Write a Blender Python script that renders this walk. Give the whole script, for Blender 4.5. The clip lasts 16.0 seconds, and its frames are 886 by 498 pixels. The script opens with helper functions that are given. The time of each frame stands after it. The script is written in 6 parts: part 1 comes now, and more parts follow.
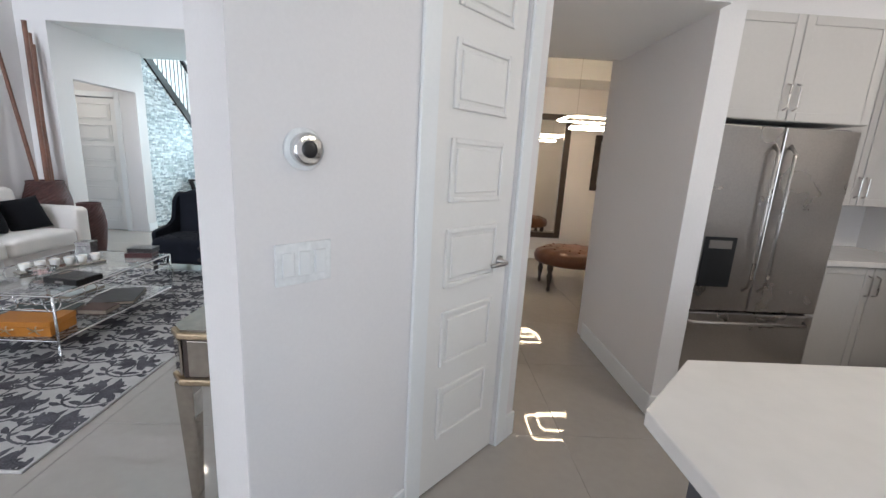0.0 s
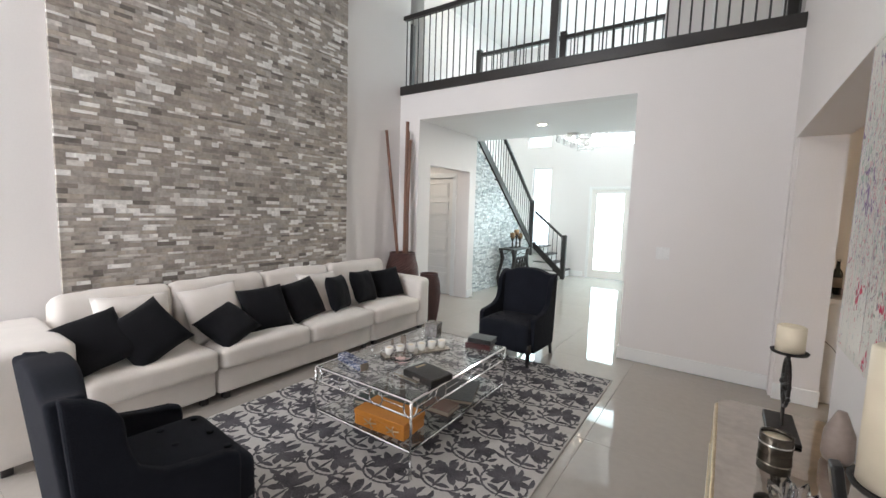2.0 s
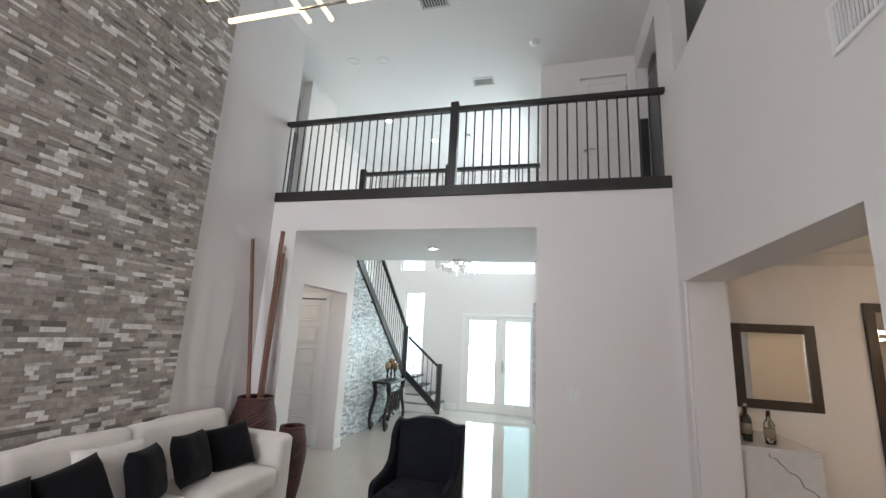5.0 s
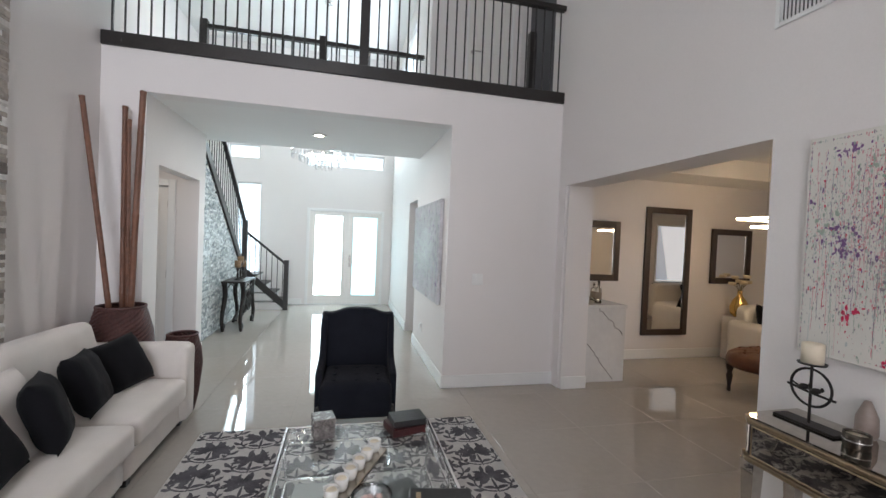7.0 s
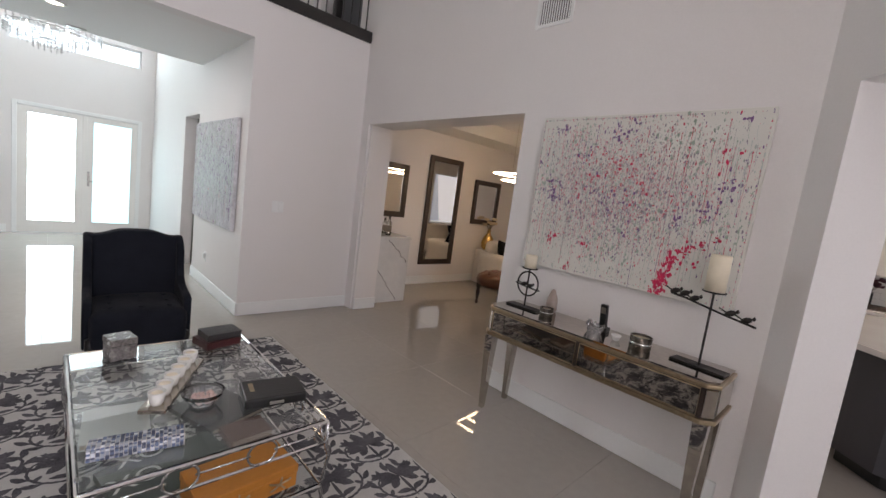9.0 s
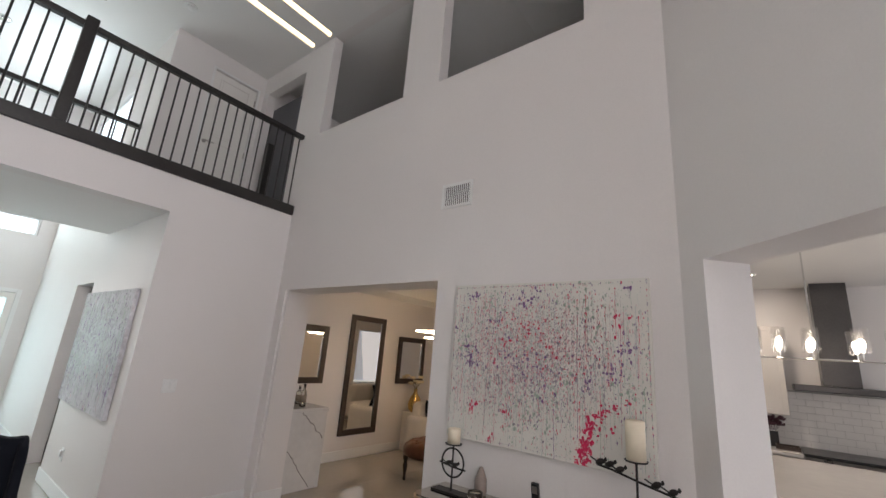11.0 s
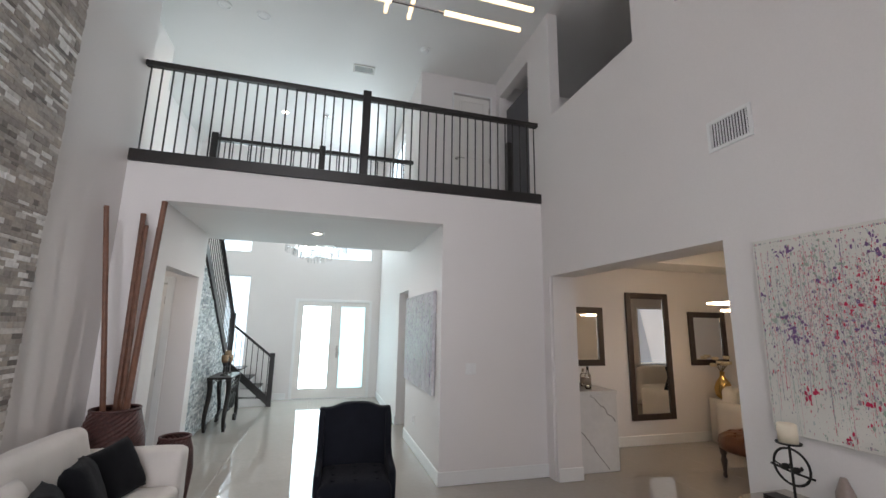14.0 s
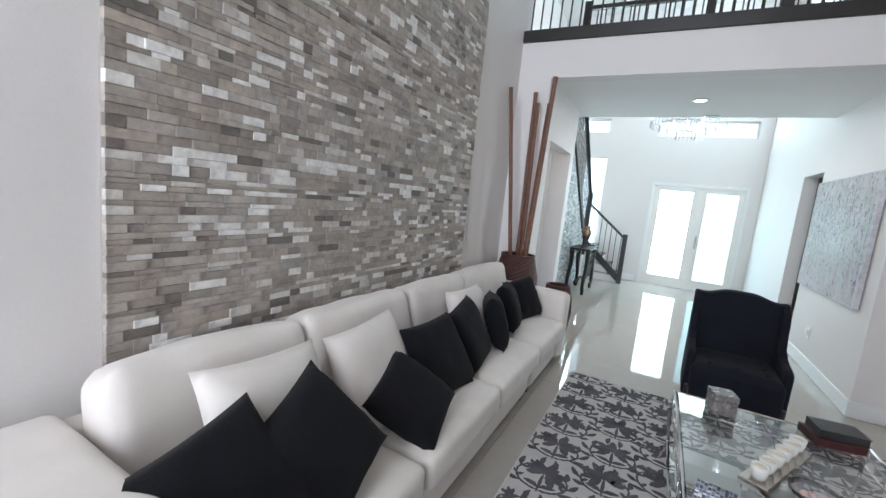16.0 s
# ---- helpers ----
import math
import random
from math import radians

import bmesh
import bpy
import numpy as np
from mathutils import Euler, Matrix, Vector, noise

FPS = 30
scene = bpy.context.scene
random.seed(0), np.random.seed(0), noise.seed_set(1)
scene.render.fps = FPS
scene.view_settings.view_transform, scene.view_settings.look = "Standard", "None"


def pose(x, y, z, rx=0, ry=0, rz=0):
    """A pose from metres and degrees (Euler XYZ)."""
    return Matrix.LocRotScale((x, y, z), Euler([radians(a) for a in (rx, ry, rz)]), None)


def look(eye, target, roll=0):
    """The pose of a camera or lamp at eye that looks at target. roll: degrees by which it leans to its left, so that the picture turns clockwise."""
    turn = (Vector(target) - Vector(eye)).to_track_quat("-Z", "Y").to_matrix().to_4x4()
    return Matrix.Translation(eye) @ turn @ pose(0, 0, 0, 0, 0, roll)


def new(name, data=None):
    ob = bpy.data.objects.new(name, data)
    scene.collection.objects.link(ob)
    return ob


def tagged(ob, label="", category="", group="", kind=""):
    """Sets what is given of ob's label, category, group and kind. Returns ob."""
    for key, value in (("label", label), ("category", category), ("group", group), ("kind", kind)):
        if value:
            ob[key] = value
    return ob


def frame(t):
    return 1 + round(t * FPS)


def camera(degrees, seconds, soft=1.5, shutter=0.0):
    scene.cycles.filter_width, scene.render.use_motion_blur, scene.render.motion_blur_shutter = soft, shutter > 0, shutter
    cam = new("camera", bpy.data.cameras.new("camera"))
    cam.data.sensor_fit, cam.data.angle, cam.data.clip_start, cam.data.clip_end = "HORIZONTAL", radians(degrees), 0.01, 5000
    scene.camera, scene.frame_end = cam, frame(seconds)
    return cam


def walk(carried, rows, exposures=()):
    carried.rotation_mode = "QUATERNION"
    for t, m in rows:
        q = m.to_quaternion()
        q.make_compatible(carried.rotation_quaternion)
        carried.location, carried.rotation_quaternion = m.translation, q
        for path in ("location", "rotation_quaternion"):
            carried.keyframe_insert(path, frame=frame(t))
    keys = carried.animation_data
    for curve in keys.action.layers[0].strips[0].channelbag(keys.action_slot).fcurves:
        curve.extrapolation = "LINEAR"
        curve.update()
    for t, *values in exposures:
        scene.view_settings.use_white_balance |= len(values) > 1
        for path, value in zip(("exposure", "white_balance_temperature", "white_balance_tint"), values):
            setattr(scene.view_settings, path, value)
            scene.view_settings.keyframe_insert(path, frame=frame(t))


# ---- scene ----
# the camera and its walk
cam = camera(94.4, 16.0)
PATH = [
    (0, (0.082, 0.253, 1.414), (0.159, 2.205, 0.988), 3.2),
    (0.2, (-0.048, 0.356, 1.415), (-0.178, 2.303, 0.98), 4.3),
    (0.5, (-0.22, 0.475, 1.413), (-0.675, 2.378, 0.998), 3.2),
    (1, (-0.475, 0.654, 1.415), (-1.309, 2.431, 1.032), 2.7),
    (1.5, (-0.694, 0.869, 1.448), (-1.739, 2.549, 1.153), 1.9),
    (2, (-0.858, 1.016, 1.522), (-1.986, 2.656, 1.327), 1.8),
    (2.5, (-1.048, 1.154, 1.531), (-2.17, 2.81, 1.504), 1.6),
    (3, (-1.18, 1.32, 1.581), (-2.221, 3.019, 1.751), 2.6),
    (3.5, (-1.272, 1.385, 1.627), (-2.169, 3.136, 1.991), 3.3),
    (3.7, (-1.261, 1.463, 1.638), (-2.127, 3.214, 2.067), 3.3),
    (5.8, (-2.048, 1.506, 1.623), (-2.191, 3.476, 1.94), 2.7),
    (6, (-2.206, 1.493, 1.609), (-2.247, 3.476, 1.868), 2.4),
    (6.5, (-2.488, 1.466, 1.569), (-2.29, 3.454, 1.674), 2.2),
    (7, (-2.743, 1.463, 1.552), (-2.275, 3.407, 1.508), 2.4),
    (7.5, (-2.985, 1.348, 1.482), (-2.241, 3.197, 1.319), 3.3),
    (8, (-3.072, 1.26, 1.486), (-2.091, 2.983, 1.222), 4.3),
    (8.5, (-3.09, 1.242, 1.473), (-1.886, 2.811, 1.176), 5.9),
    (9, (-3.076, 1.262, 1.459), (-1.695, 2.689, 1.218), 7.5),
    (9.2, (-3.07, 1.265, 1.458), (-1.626, 2.637, 1.27), 8.1),
    (10.25, (-2.99, 1.21, 1.545), (-1.42, 2.444, 1.70), 7.0),
    (11.3, (-3.034, 1.22, 1.621), (-1.554, 2.413, 2.243), 3.7),
    (11.5, (-3.045, 1.195, 1.633), (-1.601, 2.406, 2.3), 2.9),
    (12, (-3.05, 1.185, 1.655), (-1.739, 2.515, 2.371), 1.0),
    (12.5, (-3.039, 1.207, 1.653), (-1.889, 2.686, 2.351), -0.1),
    (13, (-2.977, 1.241, 1.651), (-2.024, 2.882, 2.282), -0.1),
    (13.5, (-2.938, 1.243, 1.633), (-2.196, 3.027, 2.151), 0.4),
    (14, (-2.927, 1.238, 1.609), (-2.393, 3.13, 1.975), 1.0),
    (14.5, (-2.932, 1.251, 1.56), (-2.635, 3.22, 1.751), 2.0),
    (15, (-2.975, 1.263, 1.526), (-2.967, 3.263, 1.535), 3.1),
    (15.5, (-3.063, 1.265, 1.482), (-3.434, 3.225, 1.333), 4.5),
    (16, (-3.229, 1.228, 1.443), (-4.151, 2.983, 1.178), 5.9),
]
LIGHTING = [
    (0, 0.56, 5850, 8), (0.5, 0.53, 5850, 8), (1, 0.41, 5950, 8), (1.5, 0.45, 6450, 9), (2.5, 0.50, 6550, 11.5), (3.5, 0.30, 6600, 11.5),
    (6, 0.11, 6400, 12.5), (8, 0.08, 6350, 13), (9, 0.02, 6600, 17), (11.5, -0.10, 6650, 14), (12.5, -0.26, 6600, 14), (14.0, -0.13, 6450, 13.5), (14.5, -0.04, 6350, 13.5), (15.5, 0.12, 6250, 11), (16, 0.26, 6000, 8.5)]
walk(cam, [(t, look(eye, target, roll)) for t, eye, target, roll in PATH], LIGHTING)

# ---- world, sun, large lights ----
world = bpy.data.worlds.new("sky")
scene.world = world
world.use_nodes = True
wn = world.node_tree
sky = wn.nodes.new("ShaderNodeTexSky")
sky.sky_type, sky.sun_disc = "NISHITA", False
sky.sun_elevation, sky.sun_rotation = radians(52), radians(20)
wn.nodes["Background"].inputs[1].default_value = 0.12
wn.links.new(sky.outputs[0], wn.nodes["Background"].inputs[0])
sun = new("sun", bpy.data.lights.new("sun", "SUN"))
sun.data.energy, sun.data.angle, sun.data.color = 3.0, radians(0.5), (1.0, 0.95, 0.86)
sun.matrix_world = look((3, 16, 18), (0.5, 10, 0))


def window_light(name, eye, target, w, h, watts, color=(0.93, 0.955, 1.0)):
    """Area lamp that stands in for sky light at a window's opening."""
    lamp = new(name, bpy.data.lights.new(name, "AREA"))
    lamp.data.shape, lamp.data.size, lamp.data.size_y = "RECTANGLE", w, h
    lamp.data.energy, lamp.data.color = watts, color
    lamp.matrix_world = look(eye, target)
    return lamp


window_light("rear_slider_light", (-3.5, -2.5, 1.25), (-3.5, 0, 1.2), 2.2, 2.2, 116)
window_light("rear_high_light", (-3.5, -2.5, 4.0), (-3.5, 0, 3.6), 2.2, 1.6, 116)
window_light("kitchen_slider_light", (0.8, -2.5, 1.25), (0.8, 0, 1.2), 3.0, 2.2, 42)
window_light("front_transom_light", (-2.8, 10.86, 3.25), (-2.9, 8, 2.2), 2.0, 0.35, 9, (0.76, 0.97, 1.0))
window_light("stair_window_light", (-4.9, 10.86, 2.0), (-4.7, 8, 1.8), 0.45, 1.7, 40, (0.76, 0.97, 1.0))
# fill lamp that brightens the upper foyer from an added side window
window_light("foyer_fill_light", (-1.72, 9.3, 4.5), (-4.5, 9.3, 3.9), 1.9, 1.25, 62, (0.78, 0.95, 1.0))
window_light("dining_window_light", (4.37, 3.63, 1.45), (3.2, 6, 1.2), 0.8, 1.2, 1.0, (1.0, 0.90, 0.78))
can = new("corridor_downlight", bpy.data.lights.new("corridor_downlight", "AREA"))
can.data.shape, can.data.size, can.data.energy, can.data.color = "DISK", 0.11, 15, (1.0, 0.95, 0.9)
can.matrix_world = look((-3.08, 6.6, 2.715), (-3.081, 6.6, 0))
can = new("kitchen_downlight", bpy.data.lights.new("kitchen_downlight", "AREA"))
can.data.shape, can.data.size, can.data.energy, can.data.color = "DISK", 0.11, 13, (1.0, 0.88, 0.74)
can.matrix_world = look((2.6, 1.3, 2.715), (2.601, 1.3, 0))
# unseen ceiling lamp added to brighten the side passage and its door
can = new("side_passage_fill", bpy.data.lights.new("side_passage_fill", "AREA"))
can.data.shape, can.data.size, can.data.energy, can.data.color = "DISK", 0.11, 4, (1.0, 0.86, 0.7)
can.matrix_world = look((-5.3, 6.35, 2.425), (-5.301, 6.35, 0))

for lx, ly in ((-3.9, 9.0), (-4.55, 8.1)):
    can = new("foyer_downlight", bpy.data.lights.new("foyer_downlight", "AREA"))
    can.data.shape, can.data.size, can.data.energy, can.data.color = "DISK", 0.11, 7, (1.0, 0.80, 0.58)
    can.matrix_world = look((lx, ly, 5.53), (lx + 0.001, ly, 0))

# ---- materials ----


def material(name, color, rough=0.6, metal=0.0, vary=0.12, scale=6.0, fine=60.0, bump=0.05, spec=0.5, coat=0.0, sheen=0.0):
    """A painted or solid surface: two scales of colour variation, fine relief and uneven gloss."""
    m = bpy.data.materials.new(name)
    m.use_nodes = True
    nt, n = m.node_tree, m.node_tree.nodes
    b = n["Principled BSDF"]
    co = n.new("ShaderNodeTexCoord")
    n1, n2 = n.new("ShaderNodeTexNoise"), n.new("ShaderNodeTexNoise")
    n1.inputs["Scale"].default_value, n1.inputs["Detail"].default_value = scale, 4
    n2.inputs["Scale"].default_value, n2.inputs["Detail"].default_value = fine, 3
    for t in (n1, n2):
        nt.links.new(co.outputs["Object"], t.inputs["Vector"])
    mix = n.new("ShaderNodeMath")
    mix.operation = "ADD"
    nt.links.new(n1.outputs[0], mix.inputs[0])
    nt.links.new(n2.outputs[0], mix.inputs[1])
    ramp = n.new("ShaderNodeMapRange")
    ramp.inputs[1].default_value, ramp.inputs[2].default_value = 0.6, 1.4
    ramp.inputs[3].default_value, ramp.inputs[4].default_value = 1 - vary, 1 + vary
    nt.links.new(mix.outputs[0], ramp.inputs[0])
    sc = n.new("ShaderNodeVectorMath")
    sc.operation = "SCALE"
    sc.inputs[0].default_value = color
    nt.links.new(ramp.outputs[0], sc.inputs["Scale"])
    nt.links.new(sc.outputs[0], b.inputs["Base Color"])
    rr = n.new("ShaderNodeMapRange")
    rr.inputs[3].default_value, rr.inputs[4].default_value = (rough * 0.6, rough * 1.4) if rough < 0.13 else (rough - 0.06, min(rough + 0.08, 1))
    nt.links.new(n1.outputs[0], rr.inputs[0])
    nt.links.new(rr.outputs[0], b.inputs["Roughness"])
    b.inputs["Metallic"].default_value = metal
    b.inputs["Specular IOR Level"].default_value = spec
    b.inputs["Coat Weight"].default_value = coat
    b.inputs["Sheen Weight"].default_value = sheen
    if bump:
        bp = n.new("ShaderNodeBump")
        bp.inputs["Strength"].default_value, bp.inputs["Distance"].default_value = bump, 0.01
        nt.links.new(n2.outputs[0], bp.inputs["Height"])
        nt.links.new(bp.outputs[0], b.inputs["Normal"])
    return m


def glowing(name, color, strength):
    m = bpy.data.materials.new(name)
    m.use_nodes = True
    b = m.node_tree.nodes["Principled BSDF"]
    b.inputs["Base Color"].default_value = (*color, 1)
    b.inputs["Emission Color"].default_value = (*color, 1)
    b.inputs["Emission Strength"].default_value = strength
    return m


def glass(name, color=(1, 1, 1), rough=0.0, ior=1.45):
    m = bpy.data.materials.new(name)
    m.use_nodes = True
    b = m.node_tree.nodes["Principled BSDF"]
    b.inputs["Base Color"].default_value = (*color, 1)
    b.inputs["Transmission Weight"].default_value = 1.0
    b.inputs["Roughness"].default_value, b.inputs["IOR"].default_value = rough, ior
    return m


def picked(name, colors, rough, per_island=False, bump=0.4, fine=40.0, spec=0.4):
    """Stone pieces of mixed colours: each piece takes one tone, with its own veins."""
    m = material(name, (1, 1, 1), rough, 0, 0.26, 16, fine, bump, spec)
    nt, n = m.node_tree, m.node_tree.nodes
    if per_island:
        src = n.new("ShaderNodeNewGeometry").outputs["Random Per Island"]
    else:
        src = n.new("ShaderNodeObjectInfo").outputs["Random"]
    ramp = n.new("ShaderNodeValToRGB")
    ramp.color_ramp.interpolation = "CONSTANT"
    el = ramp.color_ramp.elements
    for i, (p, c) in enumerate(colors):
        e = el[i] if i < 2 else el.new(p)
        e.position, e.color = p, (*c, 1)
    nt.links.new(src, ramp.inputs[0])
    for nd in n:
        if nd.type == "VECT_MATH":
            nt.links.new(ramp.outputs[0], nd.inputs[0])
    return m


WALL = material("wall_paint", (0.78, 0.748, 0.732), 0.6, 0, 0.025, 1.2, 90, 0.04)
CEIL = material("ceiling_paint", (0.80, 0.79, 0.775), 0.75, 0, 0.025, 1.0, 120, 0.06)
TRIM = material("white_trim_paint", (0.82, 0.82, 0.81), 0.35, 0, 0.02, 3, 60, 0.02)
TILE = material("polished_porcelain", (0.395, 0.362, 0.33), 0.035, 0, 0.05, 1.5, 18, 0.0, 0.6)
GROUT = material("grout", (0.365, 0.34, 0.315), 0.8)
BLACKWOOD = material("black_stained_wood", (0.022, 0.019, 0.018), 0.35, 0, 0.3, 5, 50, 0.05)
BALUSTER = material("black_iron", (0.05, 0.048, 0.047), 0.4, 0.6, 0.2, 8, 70, 0.05)
STONES = [(0.0, (0.345, 0.302, 0.265)), (0.15, (0.405, 0.36, 0.318)), (0.31, (0.305, 0.27, 0.24)), (0.43, (0.435, 0.38, 0.325)),
          (0.53, (0.385, 0.35, 0.32)), (0.63, (0.47, 0.43, 0.395)), (0.73, (0.82, 0.80, 0.775)), (0.86, (0.63, 0.60, 0.565)), (0.935, (0.185, 0.163, 0.146))]
STONE_ONE = picked("ledger_stone_piece", STONES, 0.55)
STONE_REST = picked("ledger_stone", STONES, 0.55, True)
MOSAIC = picked("foyer_mosaic", [(0.0, (0.42, 0.46, 0.47)), (0.2, (0.62, 0.66, 0.67)), (0.4, (0.33, 0.37, 0.385)), (0.52, (0.74, 0.77, 0.77)), (0.8, (0.52, 0.55, 0.55))], 0.25, True, 0.1)
SOFA = material("cream_sofa_linen", (0.72, 0.67, 0.625), 0.9, 0, 0.08, 7, 420, 0.14, 0.2, 0, 0.3)
BLACKFAB = material("black_cotton", (0.010, 0.010, 0.012), 0.95, 0, 0.25, 10, 260, 0.3, 0.1, 0, 0.05)
CHAIRFAB = material("charcoal_linen", (0.0135, 0.0148, 0.0205), 0.95, 0, 0.25, 9, 300, 0.35, 0.1, 0, 0.03)
CHAIRLEG = material("dark_chair_leg", (0.012, 0.010, 0.010), 0.35)
RUG = material("pale_grey_rug", (0.53, 0.505, 0.485), 0.95, 0, 0.12, 14, 300, 0.5, 0.1, 0, 0.2)
RUGDARK = material("charcoal_rug_pile", (0.105, 0.10, 0.11), 0.95, 0, 0.7, 9, 130, 0.5, 0.1)
CHROME = material("chrome", (0.72, 0.72, 0.72), 0.1, 1.0, 0.05, 6, 40, 0.0)
STEEL = material("brushed_steel", (0.47, 0.44, 0.415), 0.28, 1.0, 0.08, 4, 90, 0.02)
GLASS = glass("clear_glass", (0.96, 0.99, 0.98))
THIN = bpy.data.materials.new("thin_blown_glass")
THIN.use_nodes = True
_n = THIN.node_tree.nodes
_mix, _clear, _gloss = _n.new("ShaderNodeMixShader"), _n.new("ShaderNodeBsdfTransparent"), _n.new("ShaderNodeBsdfGlossy")
_gloss.inputs["Roughness"].default_value = 0.05
_mix.inputs[0].default_value = 0.10
THIN.node_tree.links.new(_clear.outputs[0], _mix.inputs[1])
THIN.node_tree.links.new(_gloss.outputs[0], _mix.inputs[2])
THIN.node_tree.links.new(_mix.outputs[0], _n["Material Output"].inputs[0])
MIRROR = material("mirror", (0.86, 0.86, 0.85), 0.02, 1.0, 0.01, 2, 4, 0.0)
AGEDMIRROR = material("antique_mirror", (0.52, 0.48, 0.43), 0.03, 1.0, 0.18, 7, 30, 0.01)
GOLD = material("champagne_gold_trim", (0.46, 0.36, 0.24), 0.3, 1.0, 0.2, 14, 70, 0.05)
BAMBOO = material("red_brown_bamboo", (0.165, 0.072, 0.043), 0.45, 0, 0.35, 4, 30, 0.1)
WICKER = material("dark_red_wicker", (0.075, 0.030, 0.026), 0.5, 0, 0.4, 20, 80, 0.4)
FRAMEWOOD = material("espresso_wood", (0.045, 0.030, 0.023), 0.4, 0, 0.3, 6, 60, 0.08)
WAX = material("ivory_wax", (0.80, 0.71, 0.55), 0.5, 0, 0.05, 6, 30, 0.05)
IRON = material("bronze_iron", (0.028, 0.024, 0.022), 0.45, 0.5, 0.3, 10, 60, 0.1)
LEATHER = material("cognac_leather", (0.13, 0.045, 0.018), 0.35, 0, 0.3, 9, 90, 0.15)
DOORPAINT = material("white_door_paint", (0.81, 0.785, 0.75), 0.35, 0, 0.02, 3, 60, 0.02)
CABINET = material("pale_cabinet_paint", (0.56, 0.53, 0.50), 0.4, 0, 0.03, 3, 50, 0.02)
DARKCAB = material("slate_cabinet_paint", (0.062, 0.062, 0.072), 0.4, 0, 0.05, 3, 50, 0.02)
QUARTZ = material("white_quartz", (0.74, 0.70, 0.66), 0.12, 0, 0.05, 2, 12, 0.0)
LED = glowing("warm_led", (1.0, 0.74, 0.42), 2.6)
RINGLED = glowing("amber_led", (1.0, 0.74, 0.46), 26.0)
BULB = glowing("bulb", (1.0, 0.86, 0.66), 14.0)
# door panes emit the daylight themselves; the second is a dimmer, bluer copy
DAYGLASS = glowing("glowing_frosted_glass", (0.74, 0.95, 1.0), 6.8)
DAYGLASS_DIM = glowing("dimly_glowing_frosted_glass", (0.60, 0.93, 1.0), 1.25)
# opaque panes glow in place of the bright sky outside
SKYGLASS = glowing("sky_glow_glass", (0.80, 0.92, 1.0), 1.4)
PLASTIC = material("white_plastic", (0.8, 0.8, 0.79), 0.3)
BLACKPL = material("black_plastic", (0.015, 0.015, 0.016), 0.3)
# dimness of the unlit room is put into this beige
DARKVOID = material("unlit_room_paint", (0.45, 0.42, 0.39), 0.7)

# ---- building helpers ----


def bx(x0, x1, y0, y1, z0, z1, b=0.0, seg=2):
    """A box, with bevelled edges if b is given."""
    bm = bmesh.new()
    bmesh.ops.create_cube(bm, size=1)
    for v in bm.verts:
        v.co = (x0 + (v.co.x + 0.5) * (x1 - x0), y0 + (v.co.y + 0.5) * (y1 - y0), z0 + (v.co.z + 0.5) * (z1 - z0))
    if b:
        bmesh.ops.bevel(bm, geom=bm.edges[:], offset=b, segments=seg, profile=0.5, affect="EDGES")
    return bm


def tube(points, r, n=8, closed=False, caps=True):
    """A round bar along points; r is one radius or one for each point."""
    bm = bmesh.new()
    pts = [Vector(p) for p in points]
    rs = r if isinstance(r, (list, tuple)) else [r] * len(pts)
    rings, up = [], None
    for i, p in enumerate(pts):
        a = pts[i - 1] if i or closed else p
        c = pts[(i + 1) % len(pts)] if i < len(pts) - 1 or closed else p
        d = (c - a).normalized()
        if up is None:
            up = d.orthogonal().normalized()
        up = (up - d * up.dot(d)).normalized()
        side = d.cross(up)
        rings.append([bm.verts.new(p + (up * math.cos(t) + side * math.sin(t)) * rs[i]) for t in (k * math.tau / n for k in range(n))])
    m = len(rings)
    for i in range(m if closed else m - 1):
        for k in range(n):
            bm.faces.new((rings[i][k], rings[i][(k + 1) % n], rings[(i + 1) % m][(k + 1) % n], rings[(i + 1) % m][k]))
    if caps and not closed:
        bm.faces.new(rings[0][::-1])
        bm.faces.new(rings[-1])
    return bm


def lathe(profile, x=0.0, y=0.0, z=0.0, n=24, caps=True):
    """A turned shape from (radius, height) pairs."""
    bm = bmesh.new()
    rings = [[bm.verts.new((x + r * math.cos(k * math.tau / n), y + r * math.sin(k * math.tau / n), z + h)) for k in range(n)] for r, h in profile]
    for a, b in zip(rings, rings[1:]):
        for k in range(n):
            bm.faces.new((a[k], a[(k + 1) % n], b[(k + 1) % n], b[k]))
    if caps:
        bm.faces.new(rings[0][::-1])
        bm.faces.new(rings[-1])
    return bm


def prism(outline, z0, z1, b=0.0):
    """An upright prism over an (x, y) outline."""
    bm = bmesh.new()
    lo = [bm.verts.new((x, y, z0)) for x, y in outline]
    hi = [bm.verts.new((x, y, z1)) for x, y in outline]
    n = len(lo)
    for i in range(n):
        bm.faces.new((lo[i], lo[(i + 1) % n], hi[(i + 1) % n], hi[i]))
    bm.faces.new(lo[::-1])
    bm.faces.new(hi)
    bmesh.ops.recalc_face_normals(bm, faces=bm.faces[:])
    if b:
        bmesh.ops.bevel(bm, geom=bm.edges[:], offset=b, segments=2, profile=0.5, affect="EDGES")
    return bm


